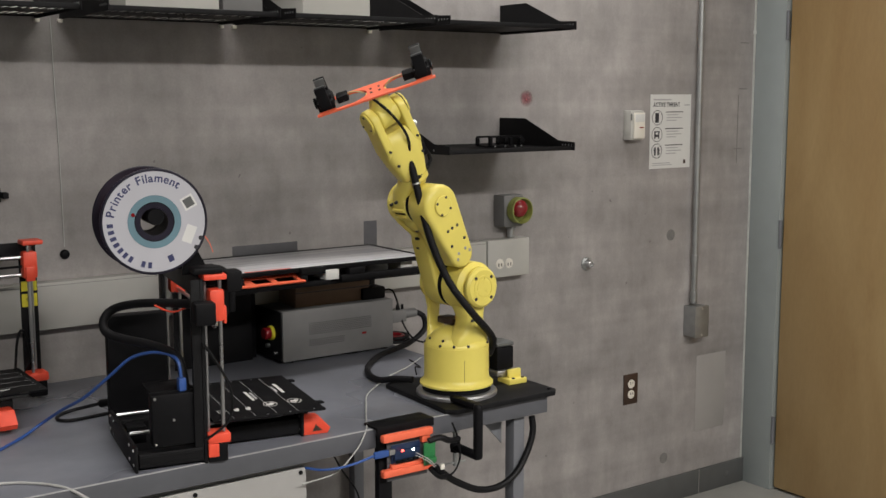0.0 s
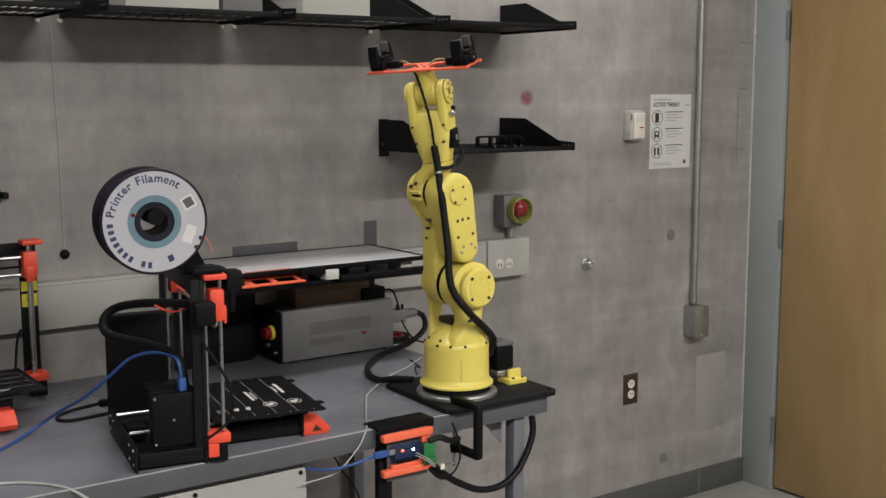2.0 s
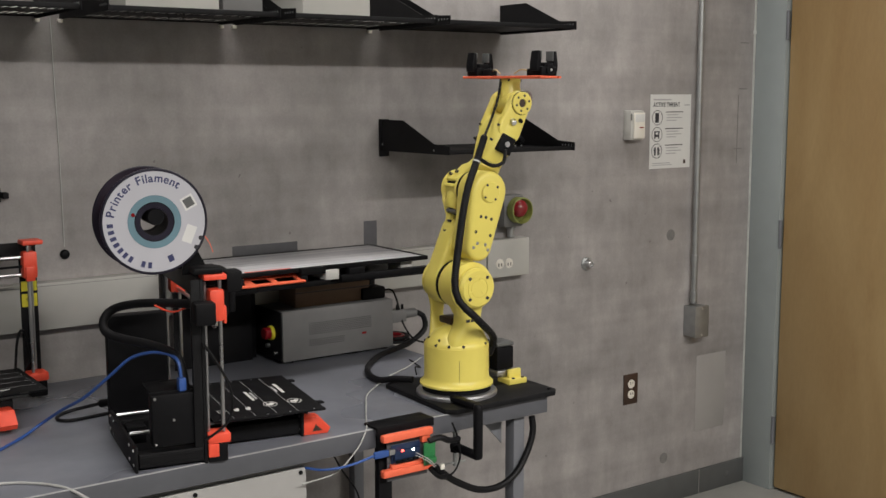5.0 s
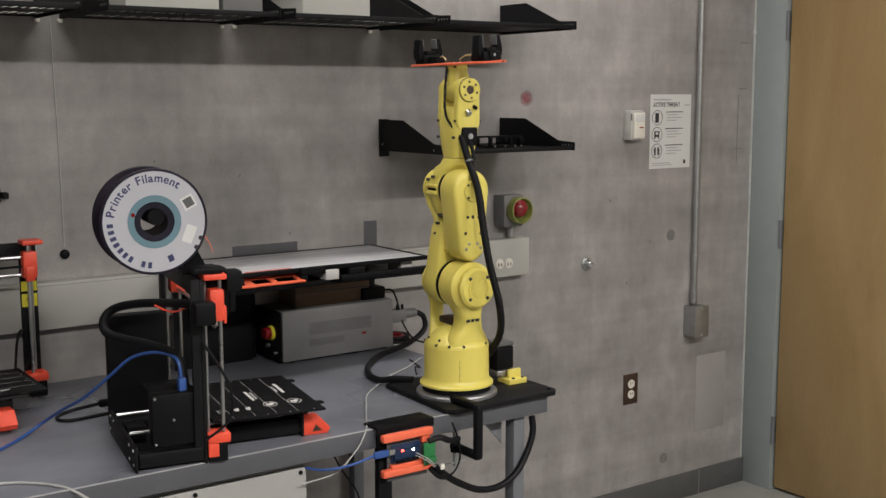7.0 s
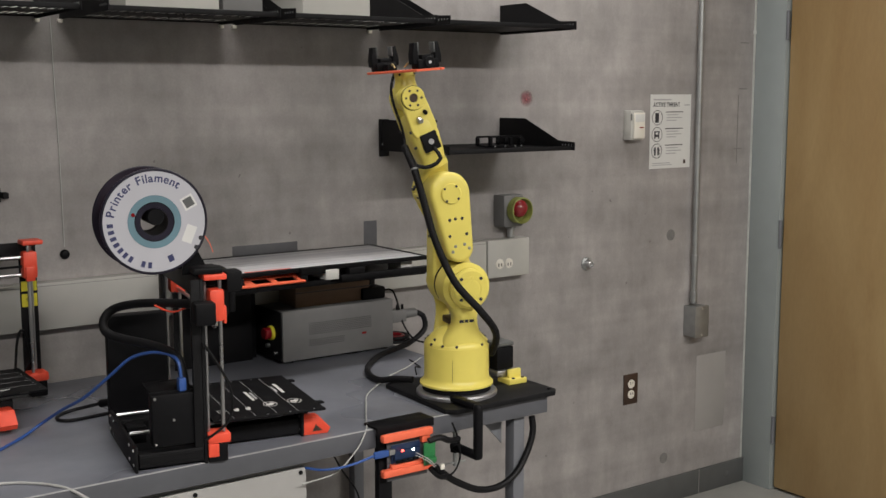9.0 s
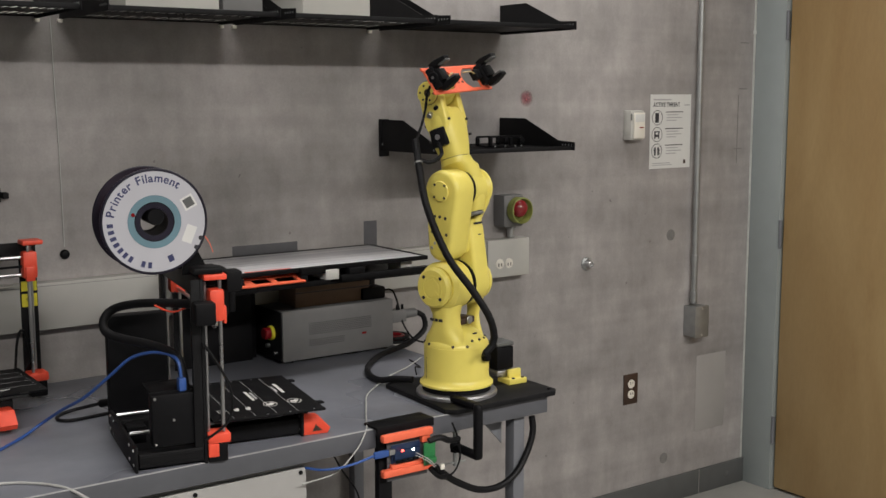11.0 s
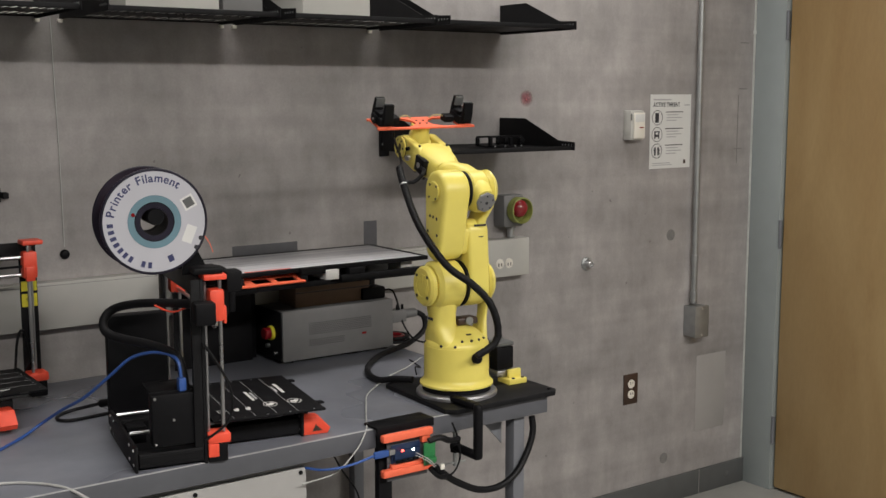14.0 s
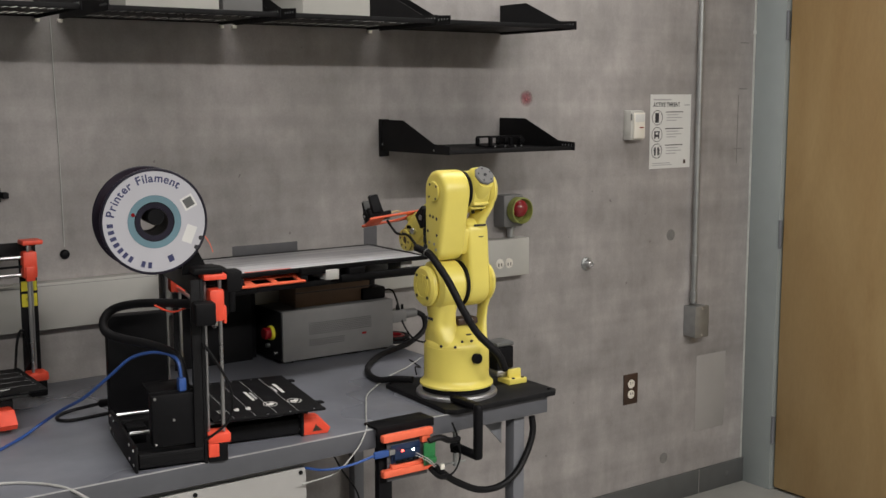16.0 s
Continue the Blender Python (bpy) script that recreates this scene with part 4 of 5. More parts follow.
def rack():
    r = empty("panel_rack", pose(-2.50, -0.338, 0.84), "low black rack with a streaked white panel on top", "rack")
    w, d = 0.675, 0.316
    z = 0.300
    for x0, x1, y0, y1 in ((0, w, 0, 0.012), (0, w, d - 0.014, d), (0, 0.014, 0.0125, d - 0.0145), (w - 0.014, w, 0.0125, d - 0.0145)):
        part("top_rail", block(x0, x1, y0, y1, z - 0.012, z, 0.002), BLACK, r)
    part("white_panel", block(0.0145, w - 0.0145, 0.013, d - 0.015, z - 0.008, z - 0.001, 0.001), SHEET, r, "streaked glossy white panel")
    part("red_strip", block(0.10, 0.235, 0.0125, 0.0175, z - 0.0008, z + 0.0006, 0.0003), ORANGE_RED, r, "thin red strip on the panel")
    for x0, x1, z0, z1 in ((0.062, 0.088, 0.046, 0.0125), (0.255, 0.330, 0.020, 0.0005), (0.125, 0.345, 0.052, 0.0385), (0.0, 0.125, 0.054, 0.041), (0.405, 0.455, 0.030, 0.0125), (0.380, w, 0.048, 0.030), (0.255, 0.275, 0.037, 0.020)):
        part("clip_block", block(x0, x1, -0.010, 0.014, z - z0, z - z1, 0.002), BLACK, r)
    part("lower_tray", block(0.0, w, 0.0145, d, z - 0.056, z - 0.050, 0.001), BLACK, r)
    for x0, x1, y0, tilt in ((0.006, 0.120, -0.024, 9), (0.093, 0.262, -0.022, 11)):
        # a printed plate with two oval cutouts, leaning towards the front
        pb = bmesh.new()
        c, hw = (x0 + x1) / 2, (x1 - x0) / 2
        for a, b in ((0, 0.014), (0.050, 0.064), (0.100, 0.114)):
            block(-hw, hw, a, b, 0, 0.004, 0.0008, bm=pb)
        for k in (-1, -0.1, 0.8):
            block(hw * k, hw * k + hw * 0.2, 0.0135, 0.1005, 0.0002, 0.0038, bm=pb)
        part("orange_plate", put(bmesh.new(), pb, pose(c, y0, z - 0.0355, tilt)), ORANGE, r, "orange printed plate with cutouts")
    part("white_block", block(0.332, 0.374, -0.006, 0.14, z - 0.040, z - 0.0125, 0.002), PAPER, r, "white paper stack")
    part("white_block", block(0.60, 0.64, 0.03, 0.10, z - 0.046, z - 0.016, 0.002), PAPER, r, "white paper stack")
    for x, y in ((0.25, 0.298), (0.66, 0.298)):
        part("leg", block(x - 0.010, x + 0.010, y - 0.012, y + 0.012, 0, z - 0.0565, 0.002), BLACK, r)
    # added black panel in place of the deep shade under the rack
    part("shade_panel", block(0.0, 0.236, 0.262, 0.267, 0.0, z - 0.0565, 0.001), BLACK_STEEL, r, "black panel standing in for the shade under the rack")
    for x in (0.36, 0.55):
        part("pad", block(x - 0.015, x + 0.015, 0.21, 0.235, 0.2145, 0.2438, 0.002), BLACK, r)
    a = empty("power_adapter", pose(-1.95, -0.16, 0.9922), "black power adapter with a thin cable", "adapter")
    part("brick", block(0.01, 0.09, 0, 0.05, 0, 0.036, 0.004), BLACK, a)
    part("lead", tube([(0.09, 0.02, 0.02), (0.125, 0.02, 0.018), (0.145, 0.02, -0.02), (0.15, 0.0, -0.08), (0.17, -0.03, -0.13), (0.20, -0.06, -0.142)], 0.003, 6), BLACK, a)
    k = empty("connector_plug", pose(-1.835, -0.14, 0.93), "grey circular connector with thick black cable", "connector")
    part("shell", block(0.0, 0.052, -0.02, 0.02, -0.02, 0.018, 0.004), BOX_GREY, k)
    part("backshell", rod((0.052, 0, 0.0), (0.095, -0.005, 0.003), 0.014, 14, bevel=0.003), BOX_GREY, k)
    part("latch", block(0.02, 0.028, -0.012, -0.006, 0.018, 0.035, 0.002), BLACK, k)
    part("latch", block(0.038, 0.046, -0.012, -0.006, 0.018, 0.035, 0.002), BLACK, k)
    part("cable", tube([(0.095, -0.005, 0.003), (0.113, -0.020, -0.010), (0.100, -0.045, -0.045), (0.045, -0.050, -0.078), (-0.045, -0.095, -0.081), (-0.128, -0.143, -0.081), (-0.220, -0.235, -0.081), (-0.265, -0.315, -0.081), (-0.280, -0.390, -0.078), (-0.265, -0.445, -0.066), (-0.240, -0.490, -0.062)], 0.0085, 10), RUBBER, k, "thick black cable")


def cable_coil():
    """A flat coil of cable lying behind the controller."""
    c = empty("cable_coil", pose(-1.795, -0.10, 0.8405), "small coil of black and dark red cable on the bench", "cable")
    for radius, z, material, text in ((0.048, 0.0055, RUBBER, "black cable turn"), (0.046, 0.0165, RUBBER, "black cable turn"), (0.033, 0.0055, RED, "dark red cable turn"), (0.032, 0.0160, RED, "dark red cable turn")):
        ring = [(radius + 0.0052 * math.cos(k * math.pi / 5), z + 0.0052 * math.sin(k * math.pi / 5)) for k in range(11)]
        part("turn", lathe(ring[:-1] + [ring[0]], 36), material, c, text)


# ---- round the robot ----
RX, RY = -2.0235, -0.7529


def robot_support():
    p = empty("mounting_plate", pose(-2.14, -0.888, 0.8402), "black steel mounting plate on the bench corner", "mounting plate")
    pl = outline([(0.02, 0), (0.33, 0), (0.345, 0.015), (0.345, 0.305), (0.33, 0.32), (0.03, 0.32), (0.015, 0.31), (0.0, 0.02)], 0, 0.013, 0.002)
    part("plate", pl, BLACK_STEEL, p)
    for x, y in ((0.02, 0.30), (0.325, 0.30), (0.325, 0.02)):
        part("bolt", rod((x, y, 0.0131), (x, y, 0.017), 0.005, 6), BLACK, p)
    m = empty("stepper_motor", pose(-1.862, -0.742, 0.8535), "black stepper motor in a yellow printed bracket", "motor")
    part("bracket", put(block(-0.012, 0.046, -0.040, 0.012, 0, 0.014, 0.002), block(0.0, 0.040, -0.022, -0.012, 0.012, 0.036, 0.002)), YELLOW, m, "yellow printed bracket")
    for x in (0.0, 0.03):
        part("screw", rod((x + 0.005, -0.034, 0.0141), (x + 0.005, -0.034, 0.017), 0.004, 8), INK, m)
    part("front_cap", block(-0.03, 0.028, -0.010, 0.046, 0.018, 0.034, 0.004), ALU, m, "cast aluminium end cap")
    part("body", block(-0.029, 0.027, -0.009, 0.045, 0.0342, 0.096, 0.006), BLACK, m)
    part("rear_cap", block(-0.03, 0.028, -0.010, 0.046, 0.0962, 0.108, 0.005), BASE, m)
    part("shaft_boss", rod((0.0, 0.018, 0.0142), (0.0, 0.018, 0.0178), 0.019, 20), ALU, m)
    c = empty("c_clamp", pose(-2.085, -0.905, 0.853), "black steel clamp holding the plate to the bench", "clamp")
    fr = block(-0.011, 0.011, -0.016, 0.085, 0.0005, 0.019, 0.007, 3)
    block(-0.011, 0.011, -0.032, -0.010, -0.120, 0.018, 0.009, 3, bm=fr)
    block(-0.011, 0.011, -0.028, 0.085, -0.121, -0.102, 0.007, 3, bm=fr)
    part("body", fr, BLACK, c)
    part("screw", rod((0, 0.072, -0.160), (0, 0.072, -0.074), 0.006, 12), GALV, c)
    part("swivel_pad", rod((0, 0.072, -0.0738), (0, 0.072, -0.067), 0.012, 14), GALV, c)
    part("tommy_bar", rod((-0.03, 0.072, -0.152), (0.03, 0.072, -0.152), 0.003, 8), GALV, c)
    part("nut_collar", rod((0, 0.072, -0.124), (0, 0.072, -0.099), 0.0125, 14), BLACK, c)


def board_mount():
    b = empty("control_board", pose(-2.362, -0.884, 0.842), "orange printed holder with a circuit board at the bench edge", "circuit board")
    part("top_bracket", block(0.014, 0.172, -0.004, 0.05, 0.0, 0.006, 0.001), BLACK, b)
    part("front_bracket", block(0.014, 0.172, -0.008, -0.0045, -0.014, 0.006, 0.001), BLACK, b)
    part("hanger", block(0.022, 0.058, -0.002, 0.018, -0.55, -0.0145, 0.002), BLACK, b, "black hanging upright")
    part("rear_plate", block(0.038, 0.15, -0.012, -0.0085, -0.125, -0.0105, 0.001), TAPE, b)
    for z, name in ((-0.018, "upper_rail"), (-0.101, "lower_rail")):
        sgn = -1 if z > -0.1 else 1
        rl = block(0.018, 0.156, -0.030, -0.0125, z - 0.009, z + 0.009, 0.004)
        block(0.044 if sgn > 0 else 0.128, 0.150, -0.024, -0.0125, z + min(sgn * 0.026, 0), z + max(sgn * 0.018, 0), 0.001, bm=rl)
        part(name, rl, ORANGE, b, "orange printed rail")
    part("main_board", block(0.046, 0.125, -0.018, -0.0155, -0.0850, -0.0390, 0.0005), PCB_BLUE, b)
    part("shield_board", block(0.050, 0.120, -0.026, -0.024, -0.0800, -0.0520, 0.0005), PCB_BLUE, b)
    for x in (0.052, 0.068, 0.084, 0.1):
        part("pin_header", block(x, x + 0.013, -0.032, -0.0262, -0.0780, -0.0720, 0.0005), BLACK, b)
    part("usb_socket", block(0.036, 0.052, -0.026, -0.0182, -0.0580, -0.0460, 0.001), GALV, b)
    part("side_board", block(0.126, 0.158, -0.034, -0.030, -0.0970, -0.0440, 0.0005), PCB_GREEN, b, "green circuit board")
    part("terminal_block", block(0.13, 0.155, -0.044, -0.0342, -0.0900, -0.0780, 0.001), PCB_GREEN, b)
    part("power_led", block(0.068, 0.073, -0.0295, -0.0262, -0.0540, -0.0490), LED_RED, b, "lit red diode")
    part("status_led", block(0.098, 0.103, -0.0295, -0.0262, -0.0560, -0.0510), LED_WHITE, b, "lit pale diode")
    part("usb_plug", block(-0.004, 0.0355, -0.027, -0.017, -0.0600, -0.0440, 0.003), BLUE, b, "blue cable plug")
    part("usb_lead", tube([(-0.004, -0.022, -0.052), (-0.06, -0.02, -0.062), (-0.12, 0.0, -0.068), (-0.16, 0.05, -0.066)], 0.003, 6), BLUE, b)
    for dz in (0, 0.006):
        part("jumper_wire", tube([(0.105, -0.03, -0.062 - dz), (0.13, -0.045, -0.078 - dz), (0.155, -0.048, -0.103 - dz)], 0.0012, 5), WIRE_GREY, b)
    part("splice", rod((0.150, -0.046, -0.098), (0.168, -0.046, -0.118), 0.006, 10), BLACK, b)
    part("splice_tag", block(0.160, 0.170, -0.055, -0.049, -0.108, -0.095, 0.001), IVORY, b)
    part("sleeve", tube([(0.140, -0.032, -0.040), (0.17, -0.036, -0.036), (0.20, -0.03, -0.05), (0.235, -0.02, -0.055)], 0.0075, 8), RUBBER, b, "black cable sleeve")
    part("sleeve", tube([(0.142, -0.036, -0.105), (0.165, -0.04, -0.128), (0.185, -0.036, -0.135)], 0.007, 8), RUBBER, b, "black cable sleeve")
    part("thin_lead", tube([(0.185, -0.036, -0.135), (0.215, -0.03, -0.13), (0.24, -0.02, -0.10), (0.235, -0.015, -0.05), (0.222, -0.012, -0.015)], 0.0022, 6), BLACK, b)
    part("main_conduit", tube([(0.188, -0.001, -0.126), (0.224, 0.003, -0.156), (0.269, 0.007, -0.184), (0.324, 0.011, -0.209), (0.390, 0.015, -0.214), (0.447, 0.019, -0.189), (0.487, 0.023, -0.138), (0.505, 0.027, -0.093), (0.504, 0.031, -0.057)], 0.0085, 10), RUBBER, b, "thick black cable sleeve")


def loose_cables():
    u = empty("usb_cable", pose(0, 0, 0), "blue cable looping from the printer across the bench", "cable")
    part("jacket", tube([(-3.25, -0.70, 0.8444), (-3.088, -0.542, 0.8444), (-3.02, -0.475, 0.8455), (-2.975, -0.455, 0.862), (-2.945, -0.52, 0.905), (-2.919, -0.60, 0.947), (-2.881, -0.66, 1.002), (-2.85, -0.70, 1.043), (-2.824, -0.75, 1.062), (-2.806, -0.80, 1.067), (-2.799, -0.835, 1.061), (-2.797, -0.845, 1.046), (-2.795, -0.848, 1.018)], 0.0037, 8, steps=8), BLUE, u)
    part("plug", block(-2.803, -2.787, -0.856, -0.840, 0.9965, 1.024, 0.002), BLUE, u)
    w = empty("mains_cable", pose(0, 0, 0), "black mains cable with plug lying on the bench", "cable")
    part("cord", tube([(-2.815, -0.372, 0.864), (-2.85, -0.345, 0.853), (-2.88, -0.338, 0.847), (-2.905, -0.349, 0.8445), (-2.917, -0.380, 0.8445), (-2.905, -0.402, 0.8445), (-2.875, -0.408, 0.8445), (-2.80, -0.398, 0.8445)], 0.0042, 8), RUBBER, w)
    part("plug", rod((-2.815, -0.372, 0.864), (-2.775, -0.405, 0.874), 0.010, 12, bevel=0.004), BLACK, w)
    g = empty("pale_wire", pose(0, 0, 0), "pale grey wire hanging over the bench edge", "wire")
    part("wire", tube([(-1.86, -0.35, 0.8435), (-1.95, -0.42, 0.8435), (-2.05, -0.48, 0.8435), (-2.13, -0.545, 0.8435), (-2.206, -0.616, 0.8435), (-2.26, -0.70, 0.8435), (-2.315, -0.79, 0.8435), (-2.355, -0.858, 0.8435), (-2.372, -0.875, 0.832), (-2.392, -0.878, 0.805), (-2.437, -0.876, 0.764), (-2.475, -0.873, 0.752), (-2.53, -0.87, 0.747)], 0.0019, 7, steps=6), WIRE_GREY, g)
    k = empty("white_cable", pose(0, 0, 0), "white cable lying on the bench", "cable")
    part("wire", tube([(-3.30, -0.73, 0.8432), (-3.145, -0.765, 0.8432), (-3.089, -0.801, 0.8432), (-3.055, -0.845, 0.8432), (-3.035, -0.875, 0.838), (-3.01, -0.89, 0.82), (-2.96, -0.90, 0.78)], 0.003, 7, steps=8), WIRE_GREY, k)
    b = empty("thin_black_wire", pose(0, 0, 0), "thin black wire hanging under the bench", "wire")
    part("wire", tube([(-2.42, -0.80, 0.79), (-2.40, -0.82, 0.74), (-2.365, -0.83, 0.68), (-2.35, -0.83, 0.60)], 0.002, 6), BLACK, b)
    t = empty("thin_black_wire", pose(0, 0, 0), "thin black wire curling on the bench behind the robot", "wire")
    part("wire", tube([(-1.90, -0.35, 0.843), (-1.93, -0.45, 0.845), (-1.98, -0.50, 0.862), (-2.01, -0.55, 0.856)], 0.002, 6), BLACK, t)



room()
ceiling_lights()
door()
poster()
alarm_box()
conduit_run()
outlets()
wireway()
emergency_stop()
small_wall_things()
shelves()
bench()
bench_printers()
spool()
controller()
rack()
cable_coil()
robot_support()
board_mount()
loose_cables()


# ---- robot ----
Z0, D1, L1, L2, OFF = 0.868, 0.2662, 0.2367, 0.2434, 0.0097
SIDE = Matrix(((1, 0, 0, 0), (0, 0, 1, 0), (0, -1, 0, 0), (0, 0, 0, 1))).inverted()  # flat x, y, z to x, z, and depth along -y


def slab(pts, y0, y1, r=0.006, bm=None):
    """An outline in the x, z plane made solid from y0 to y1."""
    return outline(pts, -y1, -y0, r, 3, SIDE, bm)


def drum(y0, y1, r, bevel=0.004, x=0.0, z=0.0, seg=40, bm=None):
    """A disc whose axis lies along y."""
    return rod((x, y0, z), (x, y1, z), r, seg, bm, bevel)


def arm():
    robot = empty("industrial_robot", pose(RX, RY, Z0), "yellow six-axis robot arm with orange twin-gripper plate", "robot arm")
    part("base_ring", lathe([(0.103, -0.0146), (0.103, -0.008), (0.100, -0.004), (0.09, -0.003), (0.088, -0.003)], 56), ALU, robot, "grey aluminium base ring")
    part("base_neck", lathe([(0.087, -0.0028), (0.087, 0.0095)], 48), BLACK, robot, "black bearing gap")

    tur = lathe([(0.088, 0.010), (0.093, 0.0115), (0.093, 0.016), (0.085, 0.023), (0.0822, 0.032), (0.0822, 0.112), (0.0815, 0.1125), (0.0812, 0.117), (0.077, 0.124), (0.055, 0.146), (0.034, 0.157), (0.0005, 0.160)], 64)
    loft([(0.10, 0.058, 0.036, 0, 0.038), (0.125, 0.057, 0.035, 0, 0.039), (0.140, 0.050, 0.034, 0, 0.042), (0.155, 0.038, 0.033, -0.001, 0.0438), (0.172, 0.031, 0.033, -0.003, 0.0445), (0.192, 0.030, 0.033, -0.003, 0.0445), (0.212, 0.038, 0.034, 0, 0.0435), (0.25, 0.048, 0.036, 0, 0.042)], 36, 2.8, tur)
    fp = loft([(0.10, 0.046, 0.016, 0, -0.060), (0.135, 0.032, 0.012, 0.004, -0.068), (0.155, 0.023, 0.0085, 0.007, -0.076), (0.175, 0.018, 0.007, 0.008, -0.081), (0.20, 0.020, 0.007, 0.006, -0.082), (0.25, 0.040, 0.008, 0, -0.081)], 28, 2.8)
    drum(0.001, 0.078, 0.061, 0.010, z=D1, bm=tur)
    drum(-0.089, -0.072, 0.051, 0.006, z=D1, bm=fp)
    turret = part("turret", tur, YELLOW, robot)
    part("far_post", fp, YELLOW, turret)
    im = part("inner_motor", block(-0.020, 0.020, -0.052, 0.006, 0.1605, 0.178, 0.004), BROWN, turret, "brown motor housing in the opening")
    part("motor_cap", rod((-0.0205, -0.024, 0.171), (-0.026, -0.024, 0.171), 0.011, 16, bevel=0.002), GALV, im)
    for deg in (20, 160, 180, 200, 220, 340):
        rad, z = 0.070, 0.1315
        c, d = math.cos(radians(deg)), math.sin(radians(deg))
        part("scoop_bolt", rod((rad * c, rad * d, z - 0.003), ((rad + 0.0022) * c, (rad + 0.0022) * d, z + 0.0012), 0.0032, 8), INK, turret, "dark bolt hole")
    part("scoop_mark", block(-0.060, -0.052, -0.006, 0.006, 0.1435, 0.1462), INK, turret, "dark stamped mark")
    part("joint_gap", drum(-0.0055, 0.0005, 0.0585, 0, z=D1), BLACK, turret, "black joint ring")
    cap = drum(0.0785, 0.099, 0.050, 0.006, z=D1)
    drum(0.099, 0.1002, 0.022, 0.001, z=D1, bm=cap)
    lathe([(0.0265, 0), (0.031, 0), (0.031, 0.0014), (0.0265, 0.0014), (0.0265, 0)], 40, Matrix.Translation((0, 0.099, D1)) @ pose(0, 0, 0, -90), cap)
    for deg in (20, 140, 260):
        put(cap, block(0.010, 0.027, -0.0022, 0.0022, 0.0, 0.0016), Matrix.Translation((0, 0.0992, D1)) @ pose(0, 0, 0, -90) @ pose(0, 0, 0, 0, 0, deg))
    capo = part("joint_cover", cap, YELLOW, turret)
    for i in range(4):
        k = radians(45 + 90 * i)
        part("cover_bolt", drum(0.0992, 0.1008, 0.0042, 0, 0.036 * math.cos(k), D1 + 0.036 * math.sin(k), 10), INK, capo, "black bolt head")
    for k in range(14):
        a = radians(18 + 360 * k / 14)
        if k in (0, 1, 2, 4, 5, 9, 10, 12):
            part("shell_bolt", rod((0.0775 * math.cos(a), 0.0775 * math.sin(a), 0.1195), (0.0822 * math.cos(a), 0.0822 * math.sin(a), 0.1195), 0.0036, 8), INK, turret, "dark bolt hole")
    for x0, x1 in ((-0.016, -0.004), (-0.001, 0.008), (0.011, 0.022)):
        part("stamped_mark", block(x0, x1, 0.0775, 0.0786, 0.180, 0.187), INK, turret, "dark stamped mark")
    part("cable_gland", rod((0.080 * math.cos(radians(184)), 0.080 * math.sin(radians(184)), 0.088), (0.096 * math.cos(radians(184)), 0.096 * math.sin(radians(184)), 0.090), 0.013, 16, bevel=0.003), BLACK, turret)
    part("shell_seam", block(-0.018, -0.0172, -0.0828, -0.0815, 0.028, 0.098), GREY_INK, turret)
    part("shell_seam", put(bmesh.new(), block(0.0810, 0.0828, -0.0004, 0.0004, 0.028, 0.085), pose(0, 0, 0, 0, 0, 62)), BROWN, turret)

    ua = slab(stadium((0, 0), 0.0585, (0, 0.13), 0.034), -0.066, -0.006, 0.010)
    block(-0.031, 0.031, -0.052, 0.066, 0.078, 0.150, 0.014, 3, ua)
    upper = part("upper_arm", ua, YELLOW, robot)
    part("near_plate", slab(stadium((0, 0.100), 0.036, (0, L1), 0.0515), 0.0035, 0.078, 0.012), YELLOW, upper)
    far = loft([(0.03, 0.050, 0.024, 0, -0.032), (0.09, 0.037, 0.022, 0, -0.034), (0.130, 0.031, 0.019, 0, -0.039), (0.165, 0.031, 0.013, 0, -0.051), (0.20, 0.041, 0.009, 0, -0.0660), (L1, 0.046, 0.009, 0, -0.0690)], 28, 3.0)
    drum(-0.0795, -0.0585, 0.0485, 0.008, z=L1, bm=far)
    part("far_plate", far, YELLOW, upper)
    c3 = part("joint_cover", drum(0.0782, 0.0832, 0.0255, 0.002, z=L1), YELLOW, upper)
    for i in range(4):
        k = radians(45 + 90 * i)
        part("cover_bolt", drum(0.083, 0.0842, 0.0032, 0, 0.0215 * math.cos(k), L1 + 0.0215 * math.sin(k), 10), INK, c3, "black bolt head")
    for x, z in ((-0.017, 0.172), (0.0, 0.174), (0.015, 0.174), (-0.022, 0.132), (0.022, 0.135), (-0.012, 0.108), (0.012, 0.108), (-0.022, 0.096), (0.021, 0.096)):
        part("plate_bolt", drum(0.0775, 0.0792, 0.0042, 0.0008, x, z, 10), INK if z > 0.12 else ALU, upper, "bolt head")
    for x, z, y0, y1, h in ((-0.0275, 0.150, -0.056, -0.024, 0.005), (-0.0310, 0.121, -0.048, -0.034, 0.005), (0.0335, 0.148, -0.040, -0.027, 0.006), (0.0365, 0.122, -0.046, -0.036, 0.006)):
        part("service_slot", block(x - 0.005, x, y0, y1, z, z + h, 0.001), INK, upper, "dark service slot")

    el = drum(-0.056, -0.003, 0.0475, 0.006)
    loft([(-0.061, 0.029, 0.022, 0.003, -0.031), (-0.056, 0.032, 0.0235, 0.003, -0.031), (-0.045, 0.038, 0.025, 0.002, -0.030), (0.0, 0.045, 0.0265, 0, -0.0295), (0.030, 0.044, 0.029, -0.002, -0.030), (0.052, 0.042, 0.038, -0.005, -0.018), (0.062, 0.038, 0.036, -0.008, -0.004), (0.0765, 0.034, 0.034, -OFF, 0)], 32, 2.8, el)
    elbow = part("elbow", el, YELLOW, robot)
    part("joint_gap", drum(-0.0028, 0.0032, 0.0475, 0), BLACK, elbow, "black joint ring")
